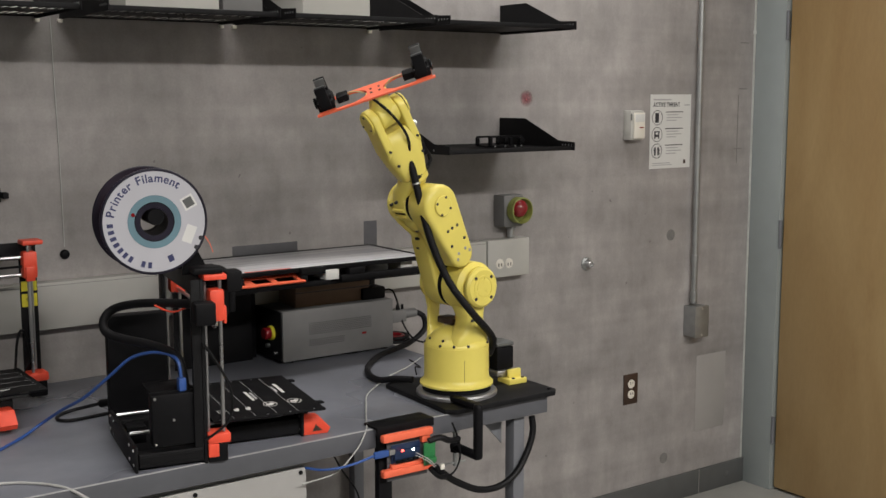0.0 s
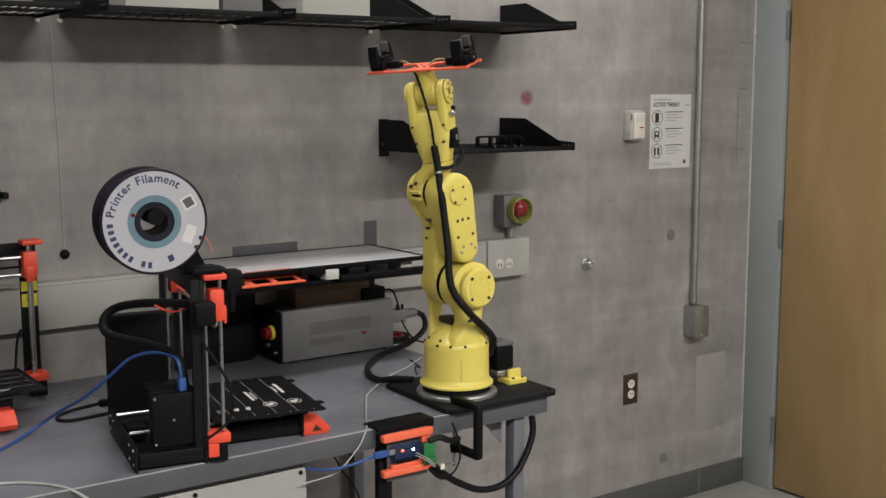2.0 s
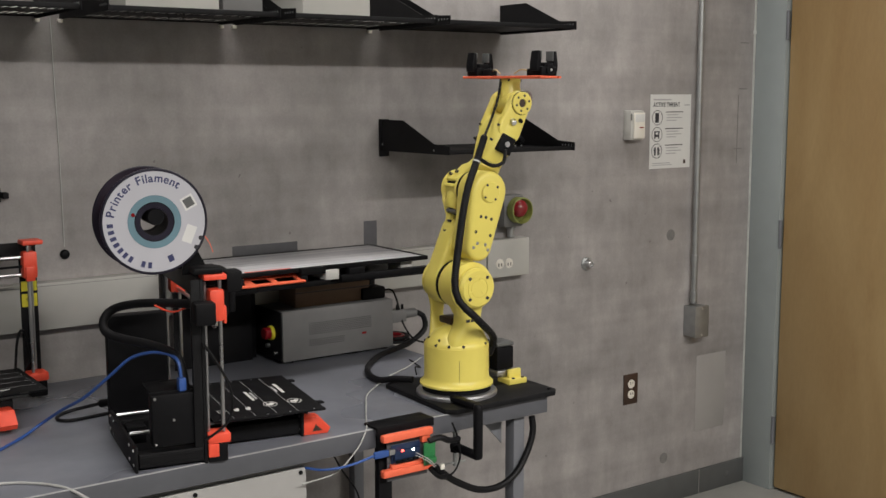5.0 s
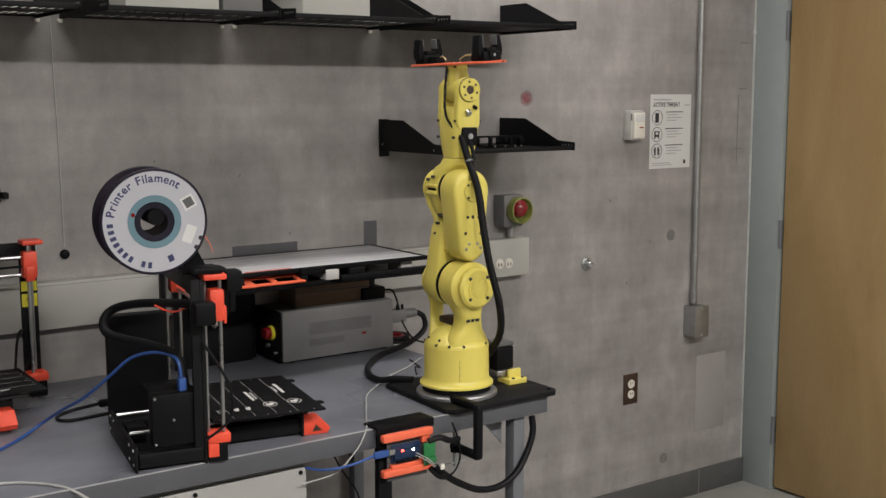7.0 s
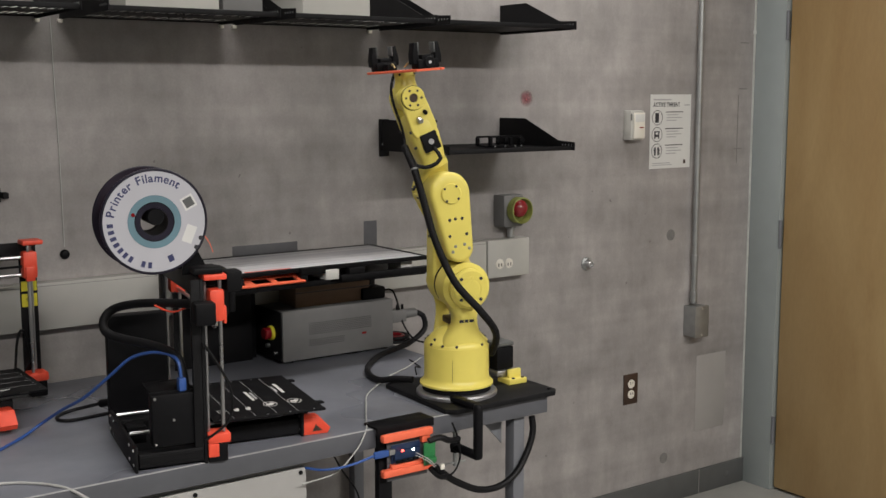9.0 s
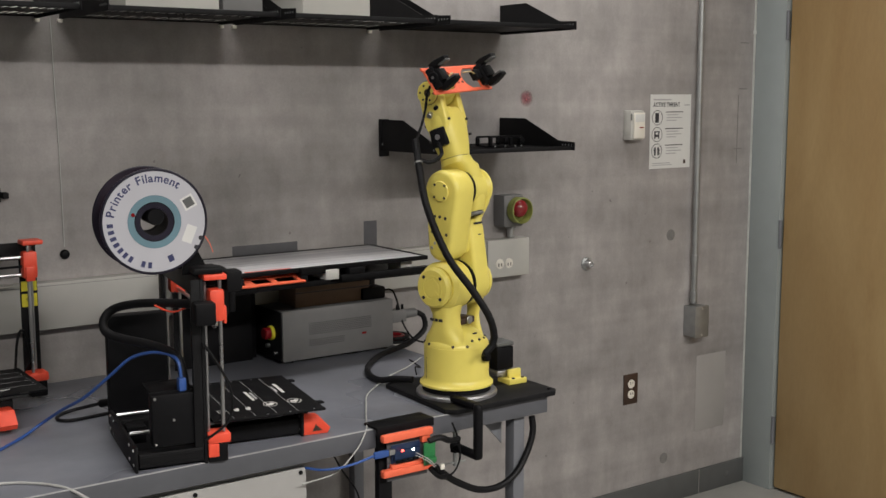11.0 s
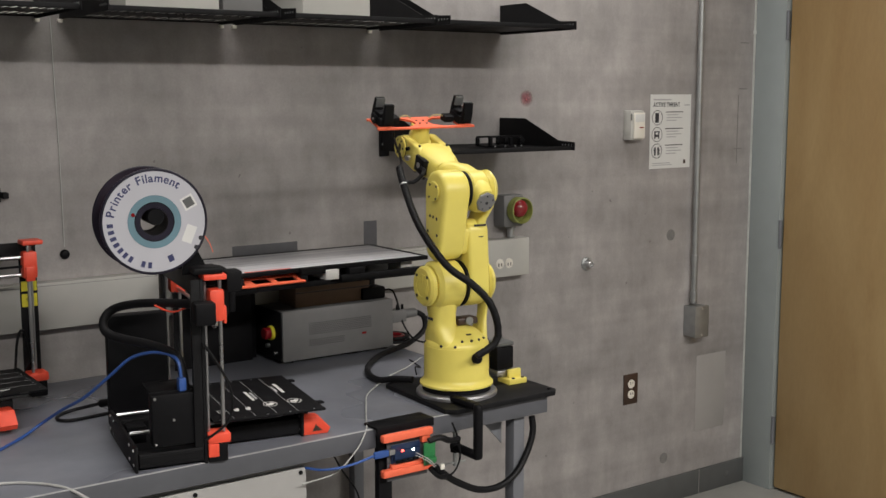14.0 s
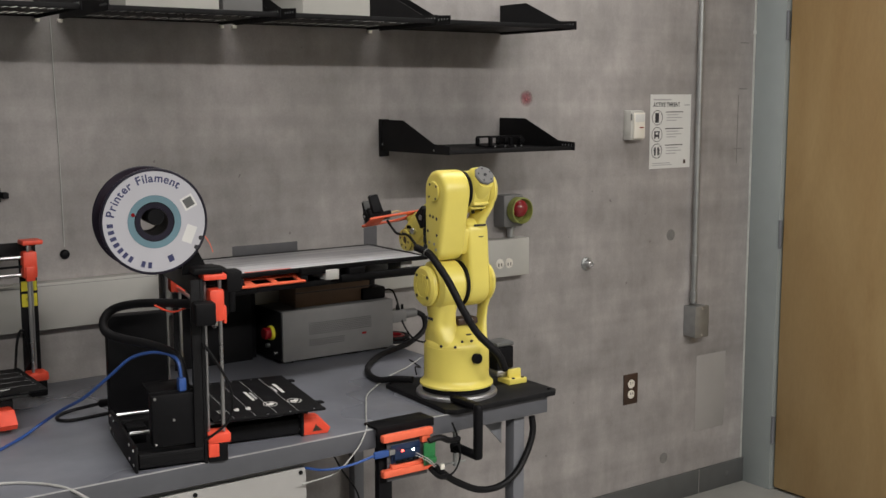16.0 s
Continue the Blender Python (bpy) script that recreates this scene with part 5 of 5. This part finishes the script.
    mp = part("motor_plate", rod((0.002, -0.031, -0.0610), (0.002, -0.031, -0.0705), 0.0265, 8, bevel=0.003), BOX_GREY, elbow, "grey motor end plate")
    part("plate_hub", rod((0.002, -0.031, -0.0705), (0.002, -0.031, -0.0718), 0.004, 12), INK, mp)
    for i in range(5):
        k = radians(30 + 72 * i)
        part("plate_screw", rod((0.002 + 0.018 * math.cos(k), -0.031 + 0.018 * math.sin(k), -0.0705), (0.002 + 0.018 * math.cos(k), -0.031 + 0.018 * math.sin(k), -0.0715), 0.0022, 8), INK, mp)
    part("slot", block(0.036, 0.048, -0.050, -0.012, -0.004, 0.003, 0.002), BLACK, elbow, "black slot")
    part("slot_rim", block(0.034, 0.052, -0.054, -0.010, 0.0035, 0.012, 0.003), YELLOW, elbow)
    part("slot_rim", block(0.034, 0.052, -0.054, -0.010, -0.014, -0.0045, 0.003), YELLOW, elbow)
    for y, z in ((-0.052, 0.022), (-0.03, 0.03)):
        part("bolt", rod((0.049, y, z), (0.041, y, z), 0.004, 8), INK, elbow)

    wr = loft([(-0.1655, 0.032, 0.034, 0, 0), (-0.158, 0.033, 0.036, 0, 0), (-0.130, 0.036, 0.044, 0, 0), (-0.098, 0.038, 0.0505, 0, 0), (-0.065, 0.035, 0.050, 0, 0), (-0.046, 0.029, 0.046, 0, 0), (-0.040, 0.022, 0.042, 0, 0)], 32, 3.2)
    slab(stadium((0, -0.075), 0.033, (0, 0), 0.0305), 0.0275, 0.0485, 0.005, wr)
    slab(stadium((0, -0.075), 0.033, (0, 0), 0.0305), -0.0485, -0.0275, 0.005, wr)
    wrist = part("wrist", wr, YELLOW, robot)
    part("seam_ring", lathe([(0.0335, -0.169), (0.0335, -0.1652)], 28), BROWN, wrist, "dark seam")
    rg = lathe([(0.0285, 0), (0.0285, 0.004), (0.027, 0.0055), (0.011, 0.0055), (0.010, 0.001), (0.001, 0.001)], 36, Matrix.Translation((0, 0.049, 0)) @ pose(0, 0, 0, -90))
    ring = part("pivot_ring", rg, YELLOW, wrist)
    part("ring_gap", drum(0.0480, 0.0492, 0.0298, 0), BLACK, wrist, "black gap")
    part("ring_hole", drum(0.0495, 0.0512, 0.0105, 0, seg=20), BROWN, ring, "dark centre hole")
    for i in range(6):
        k = radians(20 + 60 * i)
        part("ring_bolt", drum(0.0543, 0.0553, 0.003, 0, 0.0195 * math.cos(k), 0.0195 * math.sin(k), 8), INK, ring)
    part("pivot_cap", drum(-0.0535, -0.0488, 0.0275, 0.002), YELLOW, wrist)
    for i in range(3):
        k = radians(80 + 120 * i)
        part("cap_bolt", drum(-0.0548, -0.0534, 0.003, 0, 0.019 * math.cos(k), 0.019 * math.sin(k), 8), INK, wrist)
    part("wrist_motor", block(-0.021, 0.021, 0.040, 0.056, -0.135, -0.090, 0.003), BLACK, wrist, "small black motor")
    part("motor_hub", drum(0.0562, 0.058, 0.007, 0, 0, -0.112, 14), ALU, wrist)
    part("air_fitting", rod((0.006, 0.050, -0.050), (0.006, 0.061, -0.058), 0.0075, 12, bevel=0.002), CHROME, wrist, "chrome fitting")
    part("air_fitting", rod((-0.014, 0.049, -0.040), (-0.014, 0.057, -0.044), 0.005, 10), BLACK, wrist)
    for x, y, z in ((0.034, 0.040, -0.075), (0.034, -0.040, -0.075), (-0.034, 0.040, -0.075), (-0.034, -0.040, -0.075), (0.036, 0.036, -0.115), (-0.036, -0.036, -0.115), (0.036, -0.036, -0.115)):
        part("shell_bolt", rod((x * 0.94, y, z), (x * 1.10, y, z), 0.0032, 8), INK, wrist)

    tj = drum(-0.0268, 0.0268, 0.0305, 0.004)
    lathe([(0.029, 0.0), (0.028, 0.028), (0.0245, 0.040), (0.0245, 0.052), (0.026, 0.053), (0.026, 0.0612)], 36, None, tj)
    tool = part("tool_joint", tj, YELLOW, robot)
    for i in range(4):
        k = radians(45 + 90 * i)
        part("flange_bolt", rod((0.0245 * math.cos(k), 0.0245 * math.sin(k), 0.057), (0.0275 * math.cos(k), 0.0275 * math.sin(k), 0.057), 0.003, 8), INK, tool)

    z0, z1 = 0.0616, 0.0672
    pb = bmesh.new()
    for s in (-1, 1):
        block(min(s * 0.0275, s * 0.0365), max(s * 0.0275, s * 0.0365), -0.142, 0.142, z0, z1, 0.0015, bm=pb)
        block(-0.028, 0.028, min(s * 0.098, s * 0.136), max(s * 0.098, s * 0.136), z0, z1, 0.001, bm=pb)
    side_a = [(0.0285 * (1 - 2 * i / 12), 0.020 + 0.030 * abs(1 - 2 * i / 12) ** 2.5) for i in range(13)]
    outline(side_a + [(-x, -y) for x, y in side_a], z0, z1, 0, m=None, bm=pb)
    plate = part("gripper_plate", pb, ORANGE, robot, "orange printed plate with two cutouts")
    for x in (-0.01, 0.01):
        for y in (-0.01, 0.01):
            part("plate_bolt", rod((x, y, z1), (x, y, z1 + 0.0015), 0.003, 8), INK, plate)
    for s in (-1, 1):
        c = s * 0.116
        gb = block(-0.027, 0.027, c - 0.020, c + 0.020, z1 + 0.0003, z1 + 0.022, 0.003)
        block(-0.016, 0.016, c - 0.018, c + 0.018, z1 + 0.020, z1 + 0.032, 0.003, bm=gb)
        block(-0.012, 0.014, c - s * 0.036 - 0.010, c - s * 0.036 + 0.018, z1 + 0.0003, z1 + 0.018, 0.003, bm=gb)
        body = part("gripper_body", gb, BLACK, plate, "black gripper servo body")
        horn = part("servo_horn", rod((0, c + s * 0.0205, z1 + 0.014), (0, c + s * 0.026, z1 + 0.014), 0.0135, 20, bevel=0.002), BLACK, body)
        part("horn_screw", rod((0, c + s * 0.0261, z1 + 0.014), (0, c + s * 0.0272, z1 + 0.014), 0.0035, 10), CHROME, horn)
        for x in (-0.020, 0.020):
            part("case_screw", rod((x, c - 0.014, z1 + 0.022), (x, c - 0.014, z1 + 0.0232), 0.0024, 8), CHROME, body)
        for x in (-1, 1):
            prof = [(x * 0.018, 0.012), (x * 0.036, 0.012), (x * 0.037, 0.030), (x * 0.031, 0.060), (x * 0.024, 0.060), (x * 0.022, 0.034)]
            fg = slab([(p, z1 + q) for p, q in (prof if x > 0 else prof[::-1])], c - 0.013, c + 0.013, 0.002)
            part("finger", fg, BLACK, plate, "black gripper finger")
            part("finger_pad", block(min(x * 0.0185, x * 0.0225), max(x * 0.0185, x * 0.0225), c - 0.012, c + 0.012, z1 + 0.036, z1 + 0.060, 0.001), BASE, plate, "dark grey gripper pad")
        part("servo_lead", tube([(0.0, c - s * 0.046, z1 + 0.012), (0.008, c - s * 0.07, z1 + 0.016), (0.012, c - s * 0.09, z1 + 0.006)], 0.0018, 6), TAN, plate, "tan servo wire")
    return robot, turret, upper, elbow, wrist, tool, plate


ROBOT = arm()
SEGMENTS, WIRES, LOOPS = 26, 9, 7


def conduit_pieces():
    """Short round-ended lengths of sleeve that follow the arm."""
    robot = ROBOT[0]
    length, r = 0.030, 0.0092
    prof = [(0.0005, -length / 2 - 0.006), (r * 0.7, -length / 2 - 0.004), (r, -length / 2)]
    for i in range(6):
        z = -length / 2 + length * i / 6
        prof += [(r, z + 0.001), (r * 0.93, z + 0.0022), (r, z + 0.0036)]
    prof += [(r, length / 2), (r * 0.7, length / 2 + 0.004), (0.0005, length / 2 + 0.006)]
    first = part("conduit_segment", lathe(prof, 12), RUBBER, robot, "black corrugated cable sleeve")
    wire = part("wire_segment", rod((0, 0, -0.011), (0, 0, 0.011), 0.0034, 8, bevel=0.002), RUBBER, robot, "thin black cable")
    tie = part("cable_tie", lathe([(0.0102, -0.002), (0.0108, -0.002), (0.0108, 0.002), (0.0102, 0.002), (0.0102, -0.002)], 16), GALV, robot, "pale cable tie")
    loop = part("lead_segment", rod((0, 0, -0.011), (0, 0, 0.011), 0.0048, 8, bevel=0.003), RUBBER, robot, "black motor lead")
    out = [[first], [wire], tie, [loop]]
    for k, count in ((0, SEGMENTS), (1, WIRES), (3, LOOPS)):
        for i in range(count - 1):
            ob = out[k][0].copy()
            scene.collection.objects.link(ob)
            out[k].append(ob)
    return out


CONDUIT, LEAD, TIE, LOOP = conduit_pieces()

# seconds; base, shoulder, forearm lean, forearm roll, wrist bend, flange turn, in degrees
JOINTS = [
    (0, 186.1, 28.9, 29.4, 78, 7.7, -28),
    (1.5, 181.8, 17.1, 13.9, 46, 8.5, -16),
    (3.5, 176.8, -0.4, -3.4, 5, 1.0, 3),
    (4.2, 176.8, -6.4, -15, 2, 14.5, 7),
    (5.15, 177.2, -12.0, -26, 0, 25, 8),
    (6.3, 177.7, -4.5, -11, -1, 10.5, 8),
    (7, 177.6, 1.2, -0.5, -2, 4.5, 7),
    (7.5, 177.5, 5.2, 6.2, -2.5, 1.8, 7.2),
    (8, 177.5, 9.3, 12.9, -3, 7.2, 7.5),
    (8.5, 175.9, 13.9, 23.1, -3.4, 7.3, 7.3),
    (9, 165.1, 10.8, 22.7, 0, -18, 7),
    (11.3, 99.8, -5.0, 16.8, 5, -82.6, 5),
    (12, 87.5, -11.3, 11, 4, -100, 4),
    (13, 85.4, -11.7, 36.3, 0, -94, 4),
    (14, 85.4, -6.3, 68, -1, -88, 0),
    (15, 85.4, -6.2, 97, -1, -83.5, -3),
    (16, 85.4, -6.2, 127, -4, -104, -8),
]


# where the sleeve runs at the key times, from the base, relative to the robot's foot on the bench
CABLE = {}
CABLE[0] = ((0.074, -0.040, 0.112), (0.066, -0.064, 0.157), (-0.048, -0.129, 0.245), (-0.095, -0.102, 0.319), (-0.132, -0.078, 0.421), (-0.154, -0.064, 0.522), (-0.165, -0.051, 0.589), (-0.170, -0.044, 0.611))
CABLE[1.5] = ((0.074, -0.040, 0.112), (0.066, -0.064, 0.157), (-0.048, -0.117, 0.243), (-0.091, -0.100, 0.311), (-0.098, -0.093, 0.400), (-0.107, -0.076, 0.500), (-0.110, -0.054, 0.580), (-0.115, -0.043, 0.627))
CABLE[3.5] = ((0.074, -0.040, 0.112), (0.068, -0.065, 0.158), (-0.032, -0.131, 0.226), (-0.079, -0.106, 0.290), (-0.079, -0.088, 0.398), (-0.065, -0.076, 0.532), (-0.041, -0.048, 0.614), (-0.029, -0.036, 0.661))
CABLE[4.2] = ((0.074, -0.040, 0.112), (0.068, -0.065, 0.158), (-0.032, -0.131, 0.226), (-0.079, -0.106, 0.290), (-0.072, -0.093, 0.398), (-0.047, -0.082, 0.531), (-0.012, -0.057, 0.610), (0.005, -0.047, 0.664))
CABLE[5.15] = ((0.074, -0.040, 0.112), (0.068, -0.065, 0.158), (-0.032, -0.131, 0.226), (-0.078, -0.107, 0.288), (-0.065, -0.098, 0.398), (-0.032, -0.087, 0.528), (0.016, -0.065, 0.604), (0.041, -0.061, 0.658))
CABLE[6.3] = ((0.074, -0.04, 0.112), (0.067, -0.07, 0.161), (-0.021, -0.136, 0.232), (-0.063, -0.117, 0.294), (-0.064, -0.097, 0.407), (-0.041, -0.085, 0.532), (-0.014, -0.056, 0.61), (-0.003, -0.044, 0.663))
CABLE[7] = ((0.074, -0.040, 0.112), (0.064, -0.097, 0.174), (0.020, -0.150, 0.259), (-0.007, -0.144, 0.364), (-0.012, -0.126, 0.451), (-0.010, -0.101, 0.538), (-0.012, -0.063, 0.611), (-0.016, -0.046, 0.658))
CABLE[7.5] = ((0.075, -0.041, 0.112), (0.058, -0.088, 0.199), (-0.027, -0.146, 0.263), (-0.065, -0.138, 0.334), (-0.077, -0.116, 0.414), (-0.075, -0.093, 0.493), (-0.059, -0.056, 0.568), (-0.058, -0.038, 0.615))
CABLE[8] = ((0.076, -0.042, 0.112), (0.061, -0.082, 0.172), (-0.012, -0.142, 0.247), (-0.048, -0.129, 0.318), (-0.072, -0.104, 0.406), (-0.083, -0.085, 0.506), (-0.086, -0.050, 0.595), (-0.096, -0.029, 0.642))
CABLE[8.5] = ((0.078, -0.042, 0.112), (0.055, -0.090, 0.174), (-0.025, -0.133, 0.247), (-0.078, -0.108, 0.315), (-0.110, -0.082, 0.413), (-0.127, -0.061, 0.507), (-0.138, -0.035, 0.576), (-0.151, -0.020, 0.613))
CABLE[9] = ((0.079, -0.043, 0.112), (0.050, -0.099, 0.176), (-0.019, -0.125, 0.245), (-0.081, -0.106, 0.318), (-0.118, -0.076, 0.420), (-0.134, -0.048, 0.520), (-0.139, -0.020, 0.586), (-0.142, 0.015, 0.636))
CABLE[11.3] = ((-0.005, -0.122, 0.139), (0.021, -0.129, 0.164), (0.002, -0.143, 0.225), (-0.038, -0.127, 0.296), (-0.090, -0.095, 0.379), (-0.119, -0.050, 0.492), (-0.109, -0.005, 0.584), (-0.093, 0.032, 0.650))
CABLE[12] = ((-0.018, -0.119, 0.135), (0.024, -0.132, 0.160), (0.012, -0.148, 0.238), (-0.031, -0.128, 0.323), (-0.079, -0.092, 0.412), (-0.106, -0.045, 0.505), (-0.095, -0.013, 0.598), (-0.067, 0.040, 0.663))
CABLE[13] = ((-0.018, -0.119, 0.135), (0.026, -0.133, 0.164), (0.013, -0.150, 0.232), (-0.027, -0.135, 0.303), (-0.087, -0.091, 0.385), (-0.129, -0.033, 0.478), (-0.114, 0.021, 0.569), (-0.089, 0.062, 0.629))
CABLE[14] = ((-0.018, -0.119, 0.135), (0.028, -0.133, 0.171), (0.006, -0.141, 0.252), (-0.040, -0.124, 0.310), (-0.089, -0.082, 0.357), (-0.124, -0.017, 0.449), (-0.113, 0.065, 0.539), (-0.097, 0.109, 0.578))
CABLE[15] = ((-0.007, -0.127, 0.138), (0.020, -0.142, 0.157), (-0.022, -0.129, 0.211), (-0.069, -0.112, 0.263), (-0.097, -0.081, 0.323), (-0.113, -0.033, 0.394), (-0.104, 0.030, 0.443), (-0.112, 0.075, 0.460))
CABLE[16] = ((0.048, -0.135, 0.098), (0.018, -0.144, 0.139), (-0.029, -0.127, 0.191), (-0.064, -0.117, 0.249), (-0.087, -0.090, 0.316), (-0.094, -0.054, 0.354), (-0.086, -0.006, 0.375), (-0.086, 0.044, 0.384))


CABLE_TIMES = (0, 1.5, 3.5, 4.2, 5.15, 6.3, 7, 7.5, 8, 8.5, 9, 11.3, 12, 13, 14, 15, 16)


def eased(ts, vs, t):
    """Monotone cubic through the values."""
    i = max(0, min(len(ts) - 2, sum(x <= t for x in ts) - 1))
    h = [b - a for a, b in zip(ts, ts[1:])]
    d = [(b - a) / k for a, b, k in zip(vs, vs[1:], h)]

    def slope(k):
        if k == 0 or k == len(ts) - 1:
            return d[0] if k == 0 else d[-1]
        if d[k - 1] * d[k] <= 0:
            return 0.0
        return 2 * d[k - 1] * d[k] / (d[k - 1] + d[k])
    s = (t - ts[i]) / h[i]
    a, b, m0, m1 = vs[i], vs[i + 1], slope(i) * h[i], slope(i + 1) * h[i]
    return (2 * s ** 3 - 3 * s * s + 1) * a + (s ** 3 - 2 * s * s + s) * m0 + (3 * s * s - 2 * s ** 3) * b + (s ** 3 - s * s) * m1


def links(t):
    """The poses of the moving links in the robot's space."""
    ts = [r[0] for r in JOINTS]
    th, ph, ps, j4, j5, j6 = (eased(ts, [r[k] for r in JOINTS], t) for k in range(1, 7))
    turret = pose(0, 0, 0, 0, 0, th)
    upper = turret @ pose(0, 0, D1, 0, ph, 0)
    at = upper @ Vector((0, 0, L1))
    elbow = Matrix.Translation(at) @ pose(0, 0, 0, 0, 0, th) @ pose(0, 0, 0, 0, ps, 0)
    wrist = elbow @ pose(-OFF, 0, L2) @ pose(0, 0, 0, 0, 0, j4)
    tool = wrist @ pose(0, 0, 0, 0, j5, 0)
    plate = tool @ pose(0, 0, 0, 0, 0, j6)
    return turret, upper, elbow, wrist, tool, plate


def cable_points(t):
    keys = [CABLE[k] for k in CABLE_TIMES]
    return [Vector([eased(CABLE_TIMES, [k[i][c] for k in keys], t) for c in range(3)]) - Vector((0, 0, 0.028)) for i in range(8)]


def aligned(p, q):
    return Matrix.Translation((p + q) / 2) @ (q - p).to_track_quat("Z", "Y").to_matrix().to_4x4()


def motions():
    times = [k / 10 for k in range(161)]
    rows = [(t, links(t)) for t in times]
    for i, ob in enumerate(ROBOT[1:]):
        walk(ob, [(t, m[i]) for t, m in rows])
    sleeve = [[] for _ in CONDUIT]
    lead = [[] for _ in LEAD]
    tie = []
    loop = [[] for _ in LOOP]
    for t, m in rows[::2]:
        pts = cable_points(t)
        way = spline(pts, SEGMENTS)
        for i in range(SEGMENTS):
            sleeve[i].append((t, aligned(way[i], way[i + 1])))
        tie.append((t, aligned(way[-4], way[-3])))
        s = max(0.0, min(1.0, (t - 9.2) / 2.0))
        end = m[5] @ Vector((0.022, -0.012, 0.060)).lerp(Vector((-0.012, 0.088, 0.060)), s)
        mid = m[3] @ Vector((0.043, 0.012, -0.065)).lerp(Vector((0.012, 0.072, -0.050)), s)
        turn = m[4] @ Vector((0.038, 0.0, 0.010)).lerp(Vector((0.0, 0.072, 0.020)), s)
        path = spline([way[-1], mid, turn, end], WIRES)
        for i in range(WIRES):
            lead[i].append((t, aligned(path[i], path[i + 1])))
        plug = m[3] @ Vector((0.0, 0.057, -0.128))
        sag = m[3] @ Vector((-0.004, 0.064, -0.158))
        path = spline([way[-3], way[-3].lerp(sag, 0.55) + Vector((0, 0, -0.014)), sag, plug], LOOPS)
        for i in range(LOOPS):
            loop[i].append((t, aligned(path[i], path[i + 1])))
    for ob, r in zip(CONDUIT + LEAD + [TIE] + LOOP, sleeve + lead + [tie] + loop):
        walk(ob, r)


motions()
